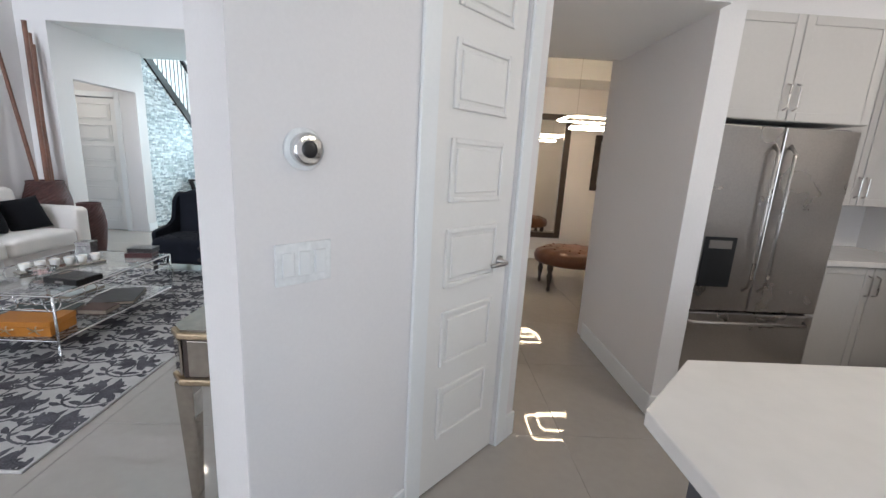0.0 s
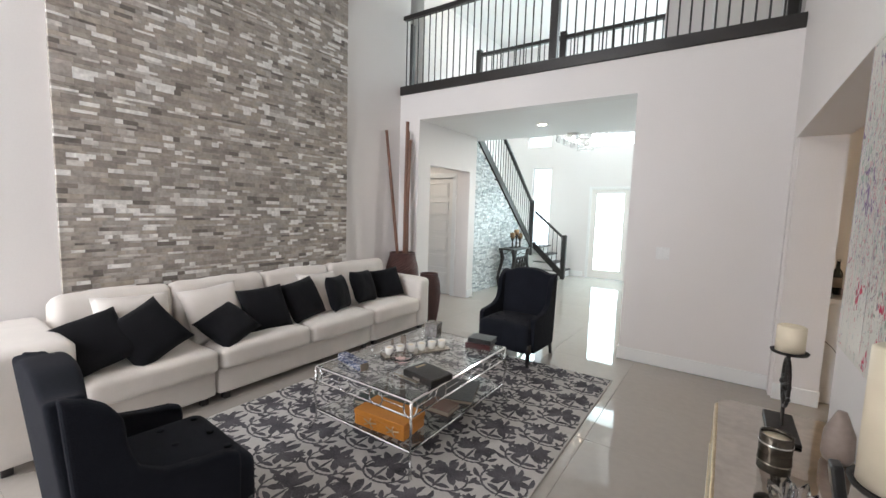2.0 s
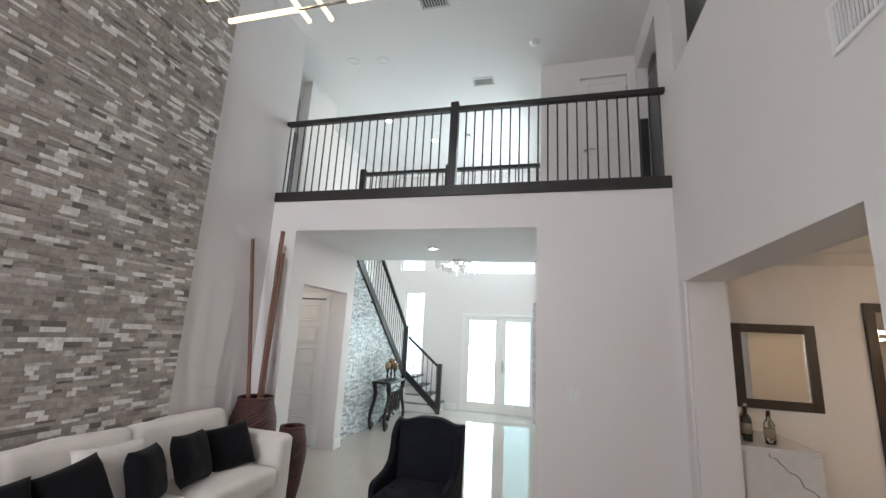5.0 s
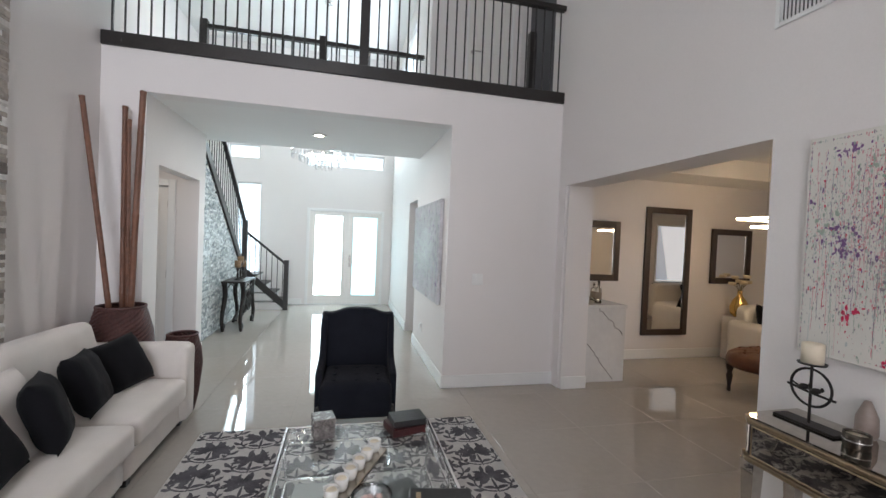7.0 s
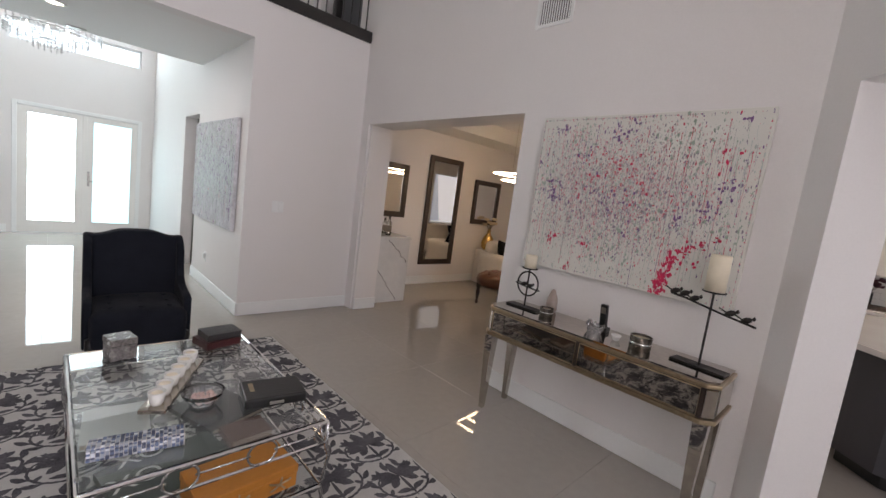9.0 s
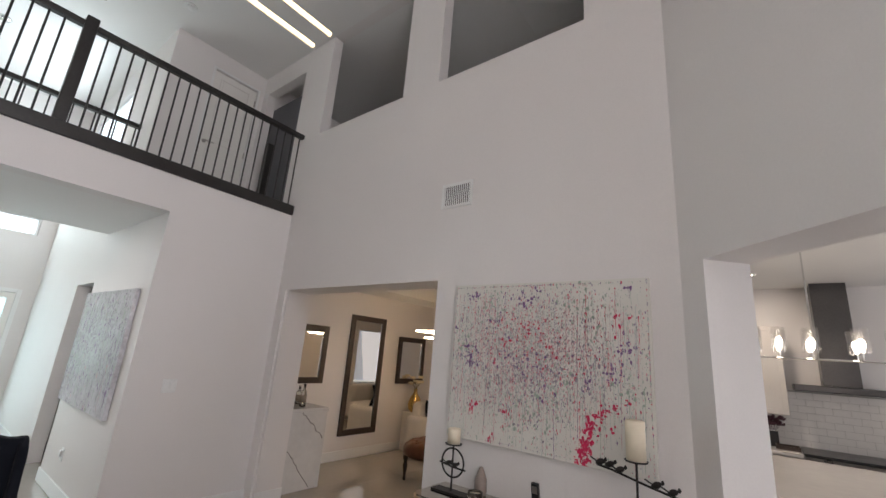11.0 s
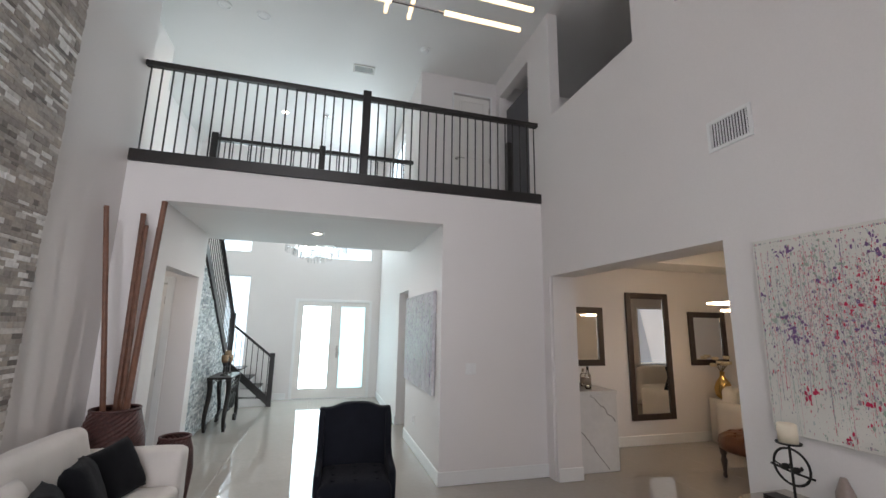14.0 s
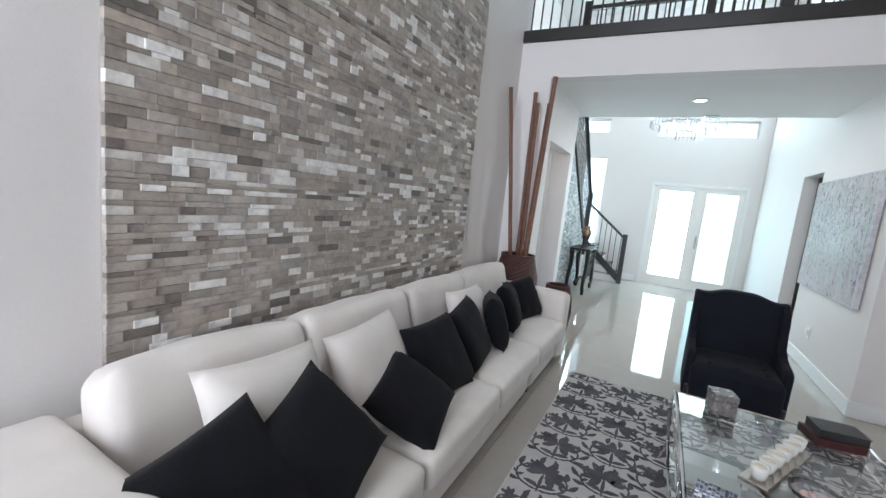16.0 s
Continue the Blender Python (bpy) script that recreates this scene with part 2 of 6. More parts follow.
def soft(x0, x1, y0, y1, z0, z1, r=0.05, crown=0.02, n=10, lump=0.004, seed=0):
    """A stuffed cushion: rounded box with a crowned top and slight unevenness."""
    bm = bmesh.new()
    bmesh.ops.create_cube(bm, size=2)
    bmesh.ops.subdivide_edges(bm, edges=bm.edges[:], cuts=n, use_grid_fill=True)
    h = Vector(((x1 - x0) / 2, (y1 - y0) / 2, (z1 - z0) / 2))
    c = Vector(((x1 + x0) / 2, (y1 + y0) / 2, (z1 + z0) / 2))
    for v in bm.verts:
        u = v.co.copy()
        w = [math.copysign(abs(a) ** 0.7, a) for a in u]
        p = Vector(w[i] * h[i] for i in range(3))
        inner = Vector(max(-h[i] + r, min(h[i] - r, p[i])) for i in range(3))
        d = p - inner
        p = inner + d.normalized() * r if d.length > r else p
        bulge = crown * (1 - u.x * u.x) * (1 - u.y * u.y)
        p.z += bulge if u.z > 0 else 0
        nz = noise.noise_vector((p + c) * 5 + Vector((seed, 0, 0))) * lump
        v.co = c + p + nz
    for f in bm.faces:
        f.smooth = True
    return bm


def pillow(w, h, t, n=14, seed=0):
    """A throw pillow, flat in x and z, with pointed corners and thin edges."""
    bm = bmesh.new()
    grid = {}
    for s in (-1, 1):
        for i in range(n + 1):
            for k in range(n + 1):
                u, v = 2 * i / n - 1, 2 * k / n - 1
                edge = i in (0, n) or k in (0, n)
                if edge and s == 1:
                    grid[s, i, k] = grid[-1, i, k]
                    continue
                pin = 1 - 0.07 * (1 - abs(u) ** 2) * abs(v) ** 6
                pin2 = 1 - 0.07 * (1 - abs(v) ** 2) * abs(u) ** 6
                th = ((1 - u ** 4) * (1 - v ** 4)) ** 0.5 * t / 2
                th += 0.006 * noise.noise(Vector((u * 3 + seed, v * 3, s))) * (0 if edge else 1)
                grid[s, i, k] = bm.verts.new((u * w / 2 * pin2, s * th, v * h / 2 * pin))
    for s in (-1, 1):
        for i in range(n):
            for k in range(n):
                q = [grid[s, i, k], grid[s, i + 1, k], grid[s, i + 1, k + 1], grid[s, i, k + 1]]
                f = bm.faces.new(q if s == -1 else q[::-1])
                f.smooth = True
    return bm


def merge(*bms):
    out = bmesh.new()
    for b in bms:
        me = bpy.data.meshes.new("m")
        b.to_mesh(me)
        b.free()
        out.from_mesh(me)
        bpy.data.meshes.remove(me)
    return out


def moved(bm, m):
    bmesh.ops.transform(bm, matrix=m, verts=bm.verts[:])
    return bm


def mesh_of(name, bm, mat, smooth=False):
    me = bpy.data.meshes.new(name)
    if smooth:
        for f in bm.faces:
            f.smooth = True
    bm.to_mesh(me)
    bm.free()
    me.materials.append(mat)
    return me


def part(name, bm, mat, parent, label="", smooth=False):
    """Links a bmesh as one mesh under a thing or a part."""
    ob = new(name, mesh_of(name, bm, mat, smooth))
    ob.parent = parent
    return tagged(ob, label)


def thing(name, label, category, group="", m=None):
    ob = new(name)
    if m is not None:
        ob.matrix_world = m
    return tagged(ob, label, category, group)


def single(name, bm, mat, label, category, group="", smooth=False, m=None):
    ob = new(name, mesh_of(name, bm, mat, smooth))
    if m is not None:
        ob.matrix_world = m
    return tagged(ob, label, category, group)


def structure(name, bm, mat, label, category="wall"):
    return tagged(new(name, mesh_of(name, bm, mat)), label, category, "", "structure")


def holed(u0, u1, z0, z1, holes, make):
    """Boxes that fill the rectangle u0..u1, z0..z1 but for the holes (u0, u1, z0, z1)."""
    us = sorted({u0, u1, *[h[0] for h in holes], *[h[1] for h in holes]})
    zs = sorted({z0, z1, *[h[2] for h in holes], *[h[3] for h in holes]})
    out = []
    for a, b in zip(us, us[1:]):
        run = None
        for c, d in zip(zs, zs[1:]):
            um, zm = (a + b) / 2, (c + d) / 2
            if any(h[0] < um < h[1] and h[2] < zm < h[3] for h in holes):
                if run:
                    out.append(make(a, b, *run))
                run = None
            else:
                run = (run[0], d) if run else (c, d)
        if run:
            out.append(make(a, b, *run))
    return merge(*out)


def wall_x(name, x0, x1, y0, y1, z0, z1, label, holes=(), mat=None):
    return structure(name, holed(y0, y1, z0, z1, holes, lambda a, b, c, d: bx(x0, x1, a, b, c, d)), mat or WALL, label)


def wall_y(name, y0, y1, x0, x1, z0, z1, label, holes=(), mat=None):
    return structure(name, holed(x0, x1, z0, z1, holes, lambda a, b, c, d: bx(a, b, y0, y1, c, d)), mat or WALL, label)


# ---- the large structure ----
TOP, CORR, LOFT, DOORHEAD = 5.55, 2.74, 3.20, 2.19
LEFT, RIGHT, BACK, FRONT, REAR = -4.82, -0.45, 5.60, 10.94, -2.60

structure("floor", bx(-7.2, 5.3, REAR - 0.2, FRONT + 0.2, -0.2, -0.006), GROUT, "grey grout bed under the polished floor tiles", "floor")
structure("ground", bx(-60, 60, -60, 60, -0.5, -0.21), material("pale_ground", (0.3, 0.3, 0.27), 0.9), "pale ground outside the house", "ground")
structure("ceiling_main", bx(-7.2, 1.7, REAR, FRONT, TOP, TOP + 0.2), CEIL, "high smooth white painted ceiling", "ceiling")
wall_x("wall_left", LEFT - 0.18, LEFT, REAR, BACK + 0.18, 0, TOP, "tall white painted wall behind the sofa")
wall_y("wall_balcony", BACK, BACK + 0.18, LEFT, RIGHT, 0, LOFT - 0.005, "white wall under the balcony with a wide opening",
       [(-4.47, -1.70, 0, CORR)])
wall_x("wall_right", RIGHT, -0.13, 1.549, BACK + 0.18, 0, 4.128, "tall white wall with the wide dining opening", [(3.27, 5.46, 0, DOORHEAD)])
wall_x("wall_right_upper", RIGHT, -0.32, 1.549, BACK + 0.18, 4.128, TOP, "white upper wall with two high openings to the hall",
       [(2.065, 3.455, 4.128, TOP - 0.002), (3.918, 5.31, 4.128, TOP - 0.002)])
structure("pilaster", bx(RIGHT + 0.02, -0.135, 5.42, 5.598, 0.002, DOORHEAD - 0.002), WALL, "white end jamb of the dining opening", "wall")
wall_y("wall_rear", REAR - 0.2, REAR, -5.0, 5.2, 0, TOP, "white rear wall with glazed sliders",
       [(-4.6, -2.4, 0.05, 2.4), (-4.6, -2.4, 3.1, 4.9), (-0.7, 2.3, 0.05, 2.4)])
# angled wall between the living room and the kitchen: local x runs down the wall, y through it
DIAG = Matrix.Translation((-0.43, 1.57, 0)) @ pose(0, 0, 0, 0, 0, 225)
dg = holed(-0.05, 3.3, 0, TOP, [(0.20, 2.35, 0, DOORHEAD)], lambda a, b, c, d: bx(a, b, 0, 0.27, c, d))
structure("wall_angled", moved(dg, DIAG), WALL, "angled white wall with the wide kitchen opening")
wall_x("wall_kitchen_side", -2.78, -2.6, REAR, -0.62, 0, TOP, "white wall between living room and kitchen")
# pantry: the same angled line goes on as the wall with the switches and the pantry door
PAN = Matrix.Translation((-0.43, 1.57, 0)) @ pose(0, 0, 0, 0, 0, 45) @ Matrix.Translation((0, -0.27, 0))
pg = holed(-0.197, 1.15, 0, CORR, [(0.46, 0.99, 0, 2.38)], lambda a, b, c, d: bx(a, b, -0.002, 0.12, c, d))
structure("wall_pantry", moved(pg, PAN), WALL, "angled white wall with switches and pantry door")
wall_x("wall_pantry_side", 0.454, 0.574, 2.20, 3.27, 0, CORR, "white pantry side wall along the passage")
wall_y("wall_pantry_back", 3.27, 3.39, -0.13, 0.574, 0, CORR, "white pantry back wall")
wall_x("wall_fridge_end", 1.43, 1.56, 2.38, 3.46, 0, CORR, "white wall end beside the refrigerator")
structure("soffit_passage", bx(0.575, 1.43, 2.30, 3.44, DOORHEAD, CORR - 0.004), CEIL, "dropped white soffit over the passage", "ceiling")
wall_y("wall_kitchen_back", 3.46, 3.58, 1.43, 5.2, 0, CORR, "white wall behind the refrigerator", [(3.9, 4.85, 0.8, 2.1)])
wall_x("wall_kitchen_far", 3.60, 3.75, REAR, 3.46, 0, CORR, "white kitchen wall with the range")
structure("ceiling_kitchen", merge(prism([(-0.28, 1.40), (0.575, 2.32), (0.575, 2.42), (1.56, 2.42), (1.56, 3.46), (3.6, 3.46), (3.6, REAR), (-2.6, REAR), (-2.6, -0.93)], CORR, CORR + 0.2)), CEIL, "flat white kitchen ceiling", "ceiling")
# dining room
wall_y("wall_dining_back", 6.38, 6.5, -0.45, 5.1, 0, CORR, "cream wall with dark framed mirrors")
wall_x("wall_dining_right", 5.0, 5.12, 3.5, 6.38, 0, CORR, "cream wall at the end of the dining room")
wall_x("wall_dining_left", -0.45, -0.13, BACK + 0.18, 6.38, 0, CORR, "white wall beside the bar")
structure("ceiling_dining", bx(-0.129, 5.1, 3.39, 6.5, CORR, CORR + 0.1), CEIL, "cream dining ceiling", "ceiling")
structure("soffit_dining", bx(-0.128, 4.99, 5.75, 6.378, 2.50, CORR - 0.003), CEIL, "dropped soffit over the mirrors", "ceiling")
# corridor and foyer
wall_x("wall_corridor_left", -4.62, -4.47, BACK + 0.18, 7.20, 0, CORR, "white corridor wall with a side passage", [(5.88, 7.0, 0, 2.15)])
wall_y("wall_side_passage", 7.0, 7.14, -6.2, -4.62, 0, CORR, "white wall at the side passage with a door", [(-5.62, -4.80, 0, 2.06)])
structure("ceiling_side_passage", bx(-6.2, -4.62, BACK + 0.18, 7.0, 2.45, 2.6), CEIL, "low white side passage ceiling", "ceiling")
wall_x("wall_side_end", -6.3, -6.2, BACK, 7.2, 0, CORR, "white wall at the end of the side passage")
wall_x("wall_corridor_right", -1.70, -1.55, BACK + 0.18, FRONT, 0, CORR + 0.46, "white corridor wall with a canvas and a doorway", [(7.52, 8.30, 0, 2.14)])
wall_x("wall_foyer_right", -1.70, -1.55, 7.55, FRONT, CORR + 0.46, TOP, "high white foyer wall with an opening for the added window", [(8.3, 10.3, 3.8, 5.15)])
structure("loft_slab", bx(-7.0, 1.7, BACK + 0.18, 7.50, CORR, LOFT), CEIL, "white slab of the upper landing over the corridor", "ceiling")
structure("loft_slab_hall", bx(-0.13, 1.7, 1.7, BACK + 0.18, CORR + 0.21, LOFT), CEIL, "white slab of the upper hall", "ceiling")
wall_y("wall_front", FRONT, FRONT + 0.2, -7.0, -1.55, 0, TOP, "white entrance wall with glazed doors and windows",
       [(-3.56, -1.88, 0, 2.14), (-5.17, -4.55, 3.11, 3.41), (-5.00, -4.50, 0.6, 2.61), (-3.62, -1.92, 3.06, 3.38)])
wall_x("wall_foyer_left", -5.95, -5.80, 7.14, FRONT, 0, TOP, "white wall beside the stairs")
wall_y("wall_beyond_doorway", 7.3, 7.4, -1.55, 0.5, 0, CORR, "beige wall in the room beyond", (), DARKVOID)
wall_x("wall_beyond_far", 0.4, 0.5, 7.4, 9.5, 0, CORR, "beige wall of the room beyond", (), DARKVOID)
structure("ceiling_beyond", bx(-1.55, 0.5, 7.3, 9.5, CORR, CORR + 0.1), CEIL, "ceiling of the room beyond", "ceiling")
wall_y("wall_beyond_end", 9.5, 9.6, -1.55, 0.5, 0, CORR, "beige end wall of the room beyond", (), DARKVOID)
# upper landing
wall_y("wall_closet", 6.98, 7.1, -1.70, 1.7, LOFT, TOP, "white closet wall on the upper landing", [(-1.17, -0.55, LOFT, 5.27)])
wall_x("wall_closet_side", -1.70, -1.58, 7.1, 7.549, LOFT, TOP, "white side of the upper closet")
wall_x("wall_landing_right", -0.45, -0.32, 5.781, 6.98, LOFT, TOP, "white upper wall with a dark doorway", [(5.87, 6.84, LOFT, 5.24)])
wall_x("wall_hall_far", 1.45, 1.6, 1.6, 7.0, LOFT, TOP, "white upper hall wall with doors", [(1.75, 2.35, LOFT, 5.15), (5.1, 5.75, LOFT, 5.15)])
wall_y("wall_hall_end", 1.45, 1.6, -0.12, 1.7, CORR + 0.21, TOP, "white end wall of the upper hall")
wall_x("wall_landing_left", -5.45, -5.30, 6.70, 7.5, LOFT, TOP, "white wall end on the landing")
wall_y("wall_landing_left_front", 5.79, 5.95, -7.0, -5.0, LOFT, TOP, "white wall beside the landing")
wall_x("wall_landing_far_left", -7.1, -7.0, 5.7, FRONT, 0, TOP, "white wall at the end of the landing")

# ---- baseboards ----


def baseboard(x0, x1, y0, y1):
    structure("baseboard", bx(x0, x1, y0, y1, 0.001, 0.135, 0.004, 1), TRIM, "tall white painted baseboard", "baseboard")


baseboard(LEFT, LEFT + 0.016, REAR, BACK - 0.001)
baseboard(LEFT + 0.017, -4.47, BACK - 0.016, BACK - 0.001)
baseboard(-1.70, RIGHT + 0.018, BACK - 0.016, BACK - 0.001)
baseboard(-1.716, -1.701, BACK - 0.016, 7.52)
baseboard(-1.716, -1.701, 8.30, FRONT - 0.02)
baseboard(RIGHT - 0.016, RIGHT - 0.001, 1.62, 3.27)
baseboard(RIGHT + 0.018, -0.13, 5.404, 5.419)
baseboard(0.30, 4.98, 6.364, 6.379)
baseboard(-5.8, -3.62, FRONT - 0.016, FRONT - 0.001)
baseboard(1.414, 1.429, 2.38, 3.46)
baseboard(1.414, 1.56, 2.364, 2.379)
baseboard(-4.47, -4.454, 7.0, 7.20)
baseboard(-4.47, -4.454, BACK + 0.0, 5.88)
for a, b, yy in ((-0.19, 0.378, -0.018), (1.072, 1.15, -0.018)):
    structure("baseboard", moved(bx(a, b, yy, -0.003, 0.001, 0.135, 0.004, 1), PAN), TRIM, "tall white painted baseboard", "baseboard")

# ---- doors, windows and fixtures of the house ----


def panel_door(name, w, h, m, label, panels=6, handle_right=True, mat=None, base=0.14, gap=0.07, top=0.08):
    """A panel door in x and z, facing -y, hinged at one side, with raised rectangular panels."""
    d = thing(name, label, "door", "", m)
    tagged(d, kind="structure")
    mat = mat or DOORPAINT
    part("leaf", bx(0, w, 0.0, 0.035, 0.008, h, 0.003, 1), mat, d)
    side = 0.095
    ph = (h - base - top - gap * (panels - 1)) / panels
    for i in range(panels):
        z = base + i * (ph + gap)
        moulding = merge(bx(side, side + 0.02, -0.012, 0.001, z, z + ph, 0.005, 2), bx(w - side - 0.02, w - side, -0.012, 0.001, z, z + ph, 0.005, 2), bx(side + 0.02, w - side - 0.02, -0.0118, 0.001, z, z + 0.02, 0.005, 2), bx(side + 0.02, w - side - 0.02, -0.0118, 0.001, z + ph - 0.02, z + ph, 0.005, 2))
        inner = bx(side + 0.034, w - side - 0.034, -0.008, 0.001, z + 0.034, z + ph - 0.034, 0.004, 1)
        part("panel", moulding, mat, d)
        part("raised_field", inner, mat, d)
    hx = w - 0.06 if handle_right else 0.06
    s = -1 if handle_right else 1
    hd = part("door_handle", lathe([(0.026, 0), (0.026, 0.008), (0.011, 0.012), (0.011, 0.045)], n=16), STEEL, d, "satin nickel lever handle", True)
    hd.matrix_local = Matrix.Translation((hx, 0.0, 0.98)) @ pose(0, 0, 0, 90, 0, 0)
    lev = part("lever", tube([(hx, -0.045, 0.98), (hx + s * 0.03, -0.05, 0.98), (hx + s * 0.11, -0.045, 0.982)], 0.009), STEEL, d, "satin nickel lever", True)
    for z in (0.22, 1.0, h - 0.2):
        part("hinge", bx((0.0 if handle_right else w) - 0.012, (0.0 if handle_right else w) + 0.012, -0.012, 0.004, z - 0.045, z + 0.045, 0.002, 1), STEEL, d)
    return d


def casing(w, h, m, label, t=0.08, mat=None):
    """Door trim round an opening of w by h, proud of the wall in -y."""
    bm = merge(bx(-t, 0, -0.016, 0.0, 0.0, h + t, 0.004, 1), bx(w, w + t, -0.016, 0.0, 0.0, h + t, 0.004, 1), bx(0.0, w, -0.0155, 0.0, h, h + t, 0.004, 1))
    ob = structure("trim", bm, mat or TRIM, label, "trim")
    ob.matrix_world = m
    return ob


panel_door("door_1", 0.52, 2.365, PAN @ Matrix.Translation((0.465, 0.012, 0)), "closed white six-panel pantry door with nickel lever", 6, True, None, 0.25, 0.10, 0.20)
casing(0.53, 2.38, PAN @ Matrix.Translation((0.46, -0.003, 0)), "white casing round the pantry door")
panel_door("door_2", 0.81, 2.05, pose(-5.615, 7.03, 0), "closed white panel door at the side passage", 6, False)
casing(0.82, 2.06, pose(-5.62, 6.999, 0), "white casing round the side passage door")
panel_door("door_3", 0.61, 2.06, pose(-1.165, 7.0, LOFT), "closed white closet door on the upper landing", 2, False)
casing(0.62, 2.07, pose(-1.17, 6.979, LOFT), "white casing round the landing closet door", 0.03)
panel_door("door_4", 0.6, 1.9, pose(1.47, 2.35, LOFT, 0, 0, -90), "dark closed door in the upper hall", 4, True, DARKCAB)
panel_door("door_5", 0.65, 1.9, pose(1.47, 5.75, LOFT, 0, 0, -90), "dark closed door at the hall end", 4, True, DARKCAB)
casing(0.60, 1.95, pose(1.449, 2.35, LOFT, 0, 0, -90), "white casing round the upper hall door", 0.07)
# louvred closet panel seen through the high opening
lv = thing("louvred_vent", "white louvred return air grille in the hall wall", "vent")
part("frame", merge(bx(1.42, 1.449, 2.75, 3.55, 4.55, 4.6), bx(1.42, 1.449, 2.75, 3.55, 3.7, 3.75), bx(1.42, 1.449, 2.75, 2.8, 3.75, 4.55), bx(1.42, 1.449, 3.5, 3.55, 3.75, 4.55)), TRIM, lv)
for i in range(18):
    part("slat", moved(bx(-0.014, 0.014, 2.8, 3.5, -0.003, 0.003), pose(1.435, 0, 3.78 + i * 0.044, 0, 35, 0)), TRIM, lv)

# front doors with frosted glass, standing in their frame
fr = thing("door_6", "white double entrance doors with tall frosted glass", "door")
tagged(fr, kind="structure")
FX0, FX1 = -3.56, -1.88
part("door_frame", merge(bx(FX0, FX0 + 0.06, FRONT - 0.02, FRONT + 0.1, 0, 2.14, 0.004, 1), bx(FX1 - 0.06, FX1, FRONT - 0.02, FRONT + 0.1, 0, 2.14, 0.004, 1), bx(FX0 + 0.06, FX1 - 0.06, FRONT - 0.02, FRONT + 0.1, 2.08, 2.14, 0.004, 1)), TRIM, fr)
# daylight is put in as glow, weaker in the right leaf
for x0, x1, gx0, gx1, glow in ((FX0 + 0.06, -2.69, -3.39, -2.785, DAYGLASS), (-2.66, FX1 - 0.06, -2.57, -2.02, DAYGLASS_DIM)):
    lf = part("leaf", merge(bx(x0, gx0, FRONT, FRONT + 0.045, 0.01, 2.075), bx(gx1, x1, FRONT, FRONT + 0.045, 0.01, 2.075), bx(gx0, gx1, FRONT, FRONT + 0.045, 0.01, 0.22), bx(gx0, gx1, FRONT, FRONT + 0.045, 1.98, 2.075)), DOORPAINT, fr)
    part("pane", bx(gx0, gx1, FRONT + 0.018, FRONT + 0.028, 0.22, 1.98), glow, lf, "frosted glass that glows as daylight")
    part("glazing_bead", merge(bx(gx0 - 0.015, gx0 + 0.012, FRONT - 0.008, FRONT - 0.001, 0.205, 1.995), bx(gx1 - 0.012, gx1 + 0.015, FRONT - 0.008, FRONT - 0.001, 0.205, 1.995)), DOORPAINT, lf)
mul = part("meeting_stile", bx(-2.705, -2.645, FRONT - 0.012, FRONT + 0.05, 0.01, 2.075, 0.003, 1), DOORPAINT, fr)
part("lock_plate", bx(-2.635, -2.60, FRONT - 0.012, FRONT - 0.001, 0.86, 1.12, 0.004, 1), STEEL, fr, "brushed steel lock plate")
part("lever", tube([(-2.62, FRONT - 0.012, 0.95), (-2.62, FRONT - 0.06, 0.95), (-2.53, FRONT - 0.06, 0.95)], 0.009), STEEL, fr, "steel lever handle")
for i, (x0, x1, z0, z1) in enumerate(((-5.17, -4.55, 3.11, 3.41), (-5.00, -4.50, 0.6, 2.61), (-3.62, -1.92, 3.06, 3.38))):
    w = thing("window_%d" % (i + 1), "white framed window whose pane glows as daylight", "window")
    tagged(w, kind="structure")
    part("window_frame", merge(bx(x0, x0 + 0.035, FRONT + 0.06, FRONT + 0.12, z0, z1), bx(x1 - 0.035, x1, FRONT + 0.06, FRONT + 0.12, z0, z1), bx(x0 + 0.035, x1 - 0.035, FRONT + 0.06, FRONT + 0.12, z0, z0 + 0.035), bx(x0 + 0.035, x1 - 0.035, FRONT + 0.06, FRONT + 0.12, z1 - 0.035, z1)), TRIM, w)
    part("pane", bx(x0 + 0.035, x1 - 0.035, FRONT + 0.085, FRONT + 0.095, z0 + 0.035, z1 - 0.035), SKYGLASS, w, "pane that glows like bright sky")
# side window added to hold the upper foyer's fill lamp
w = thing("window_4", "white framed foyer side window added for the fill lamp", "window")
tagged(w, kind="structure")
part("window_frame", merge(bx(-1.66, -1.60, 8.3, 8.34, 3.8, 5.15), bx(-1.66, -1.60, 10.26, 10.3, 3.8, 5.15), bx(-1.66, -1.60, 8.34, 10.26, 3.8, 3.84), bx(-1.66, -1.60, 8.34, 10.26, 5.11, 5.15)), TRIM, w)
part("pane", bx(-1.635, -1.625, 8.34, 10.26, 3.84, 5.11), SKYGLASS, w, "pane that glows like bright sky")
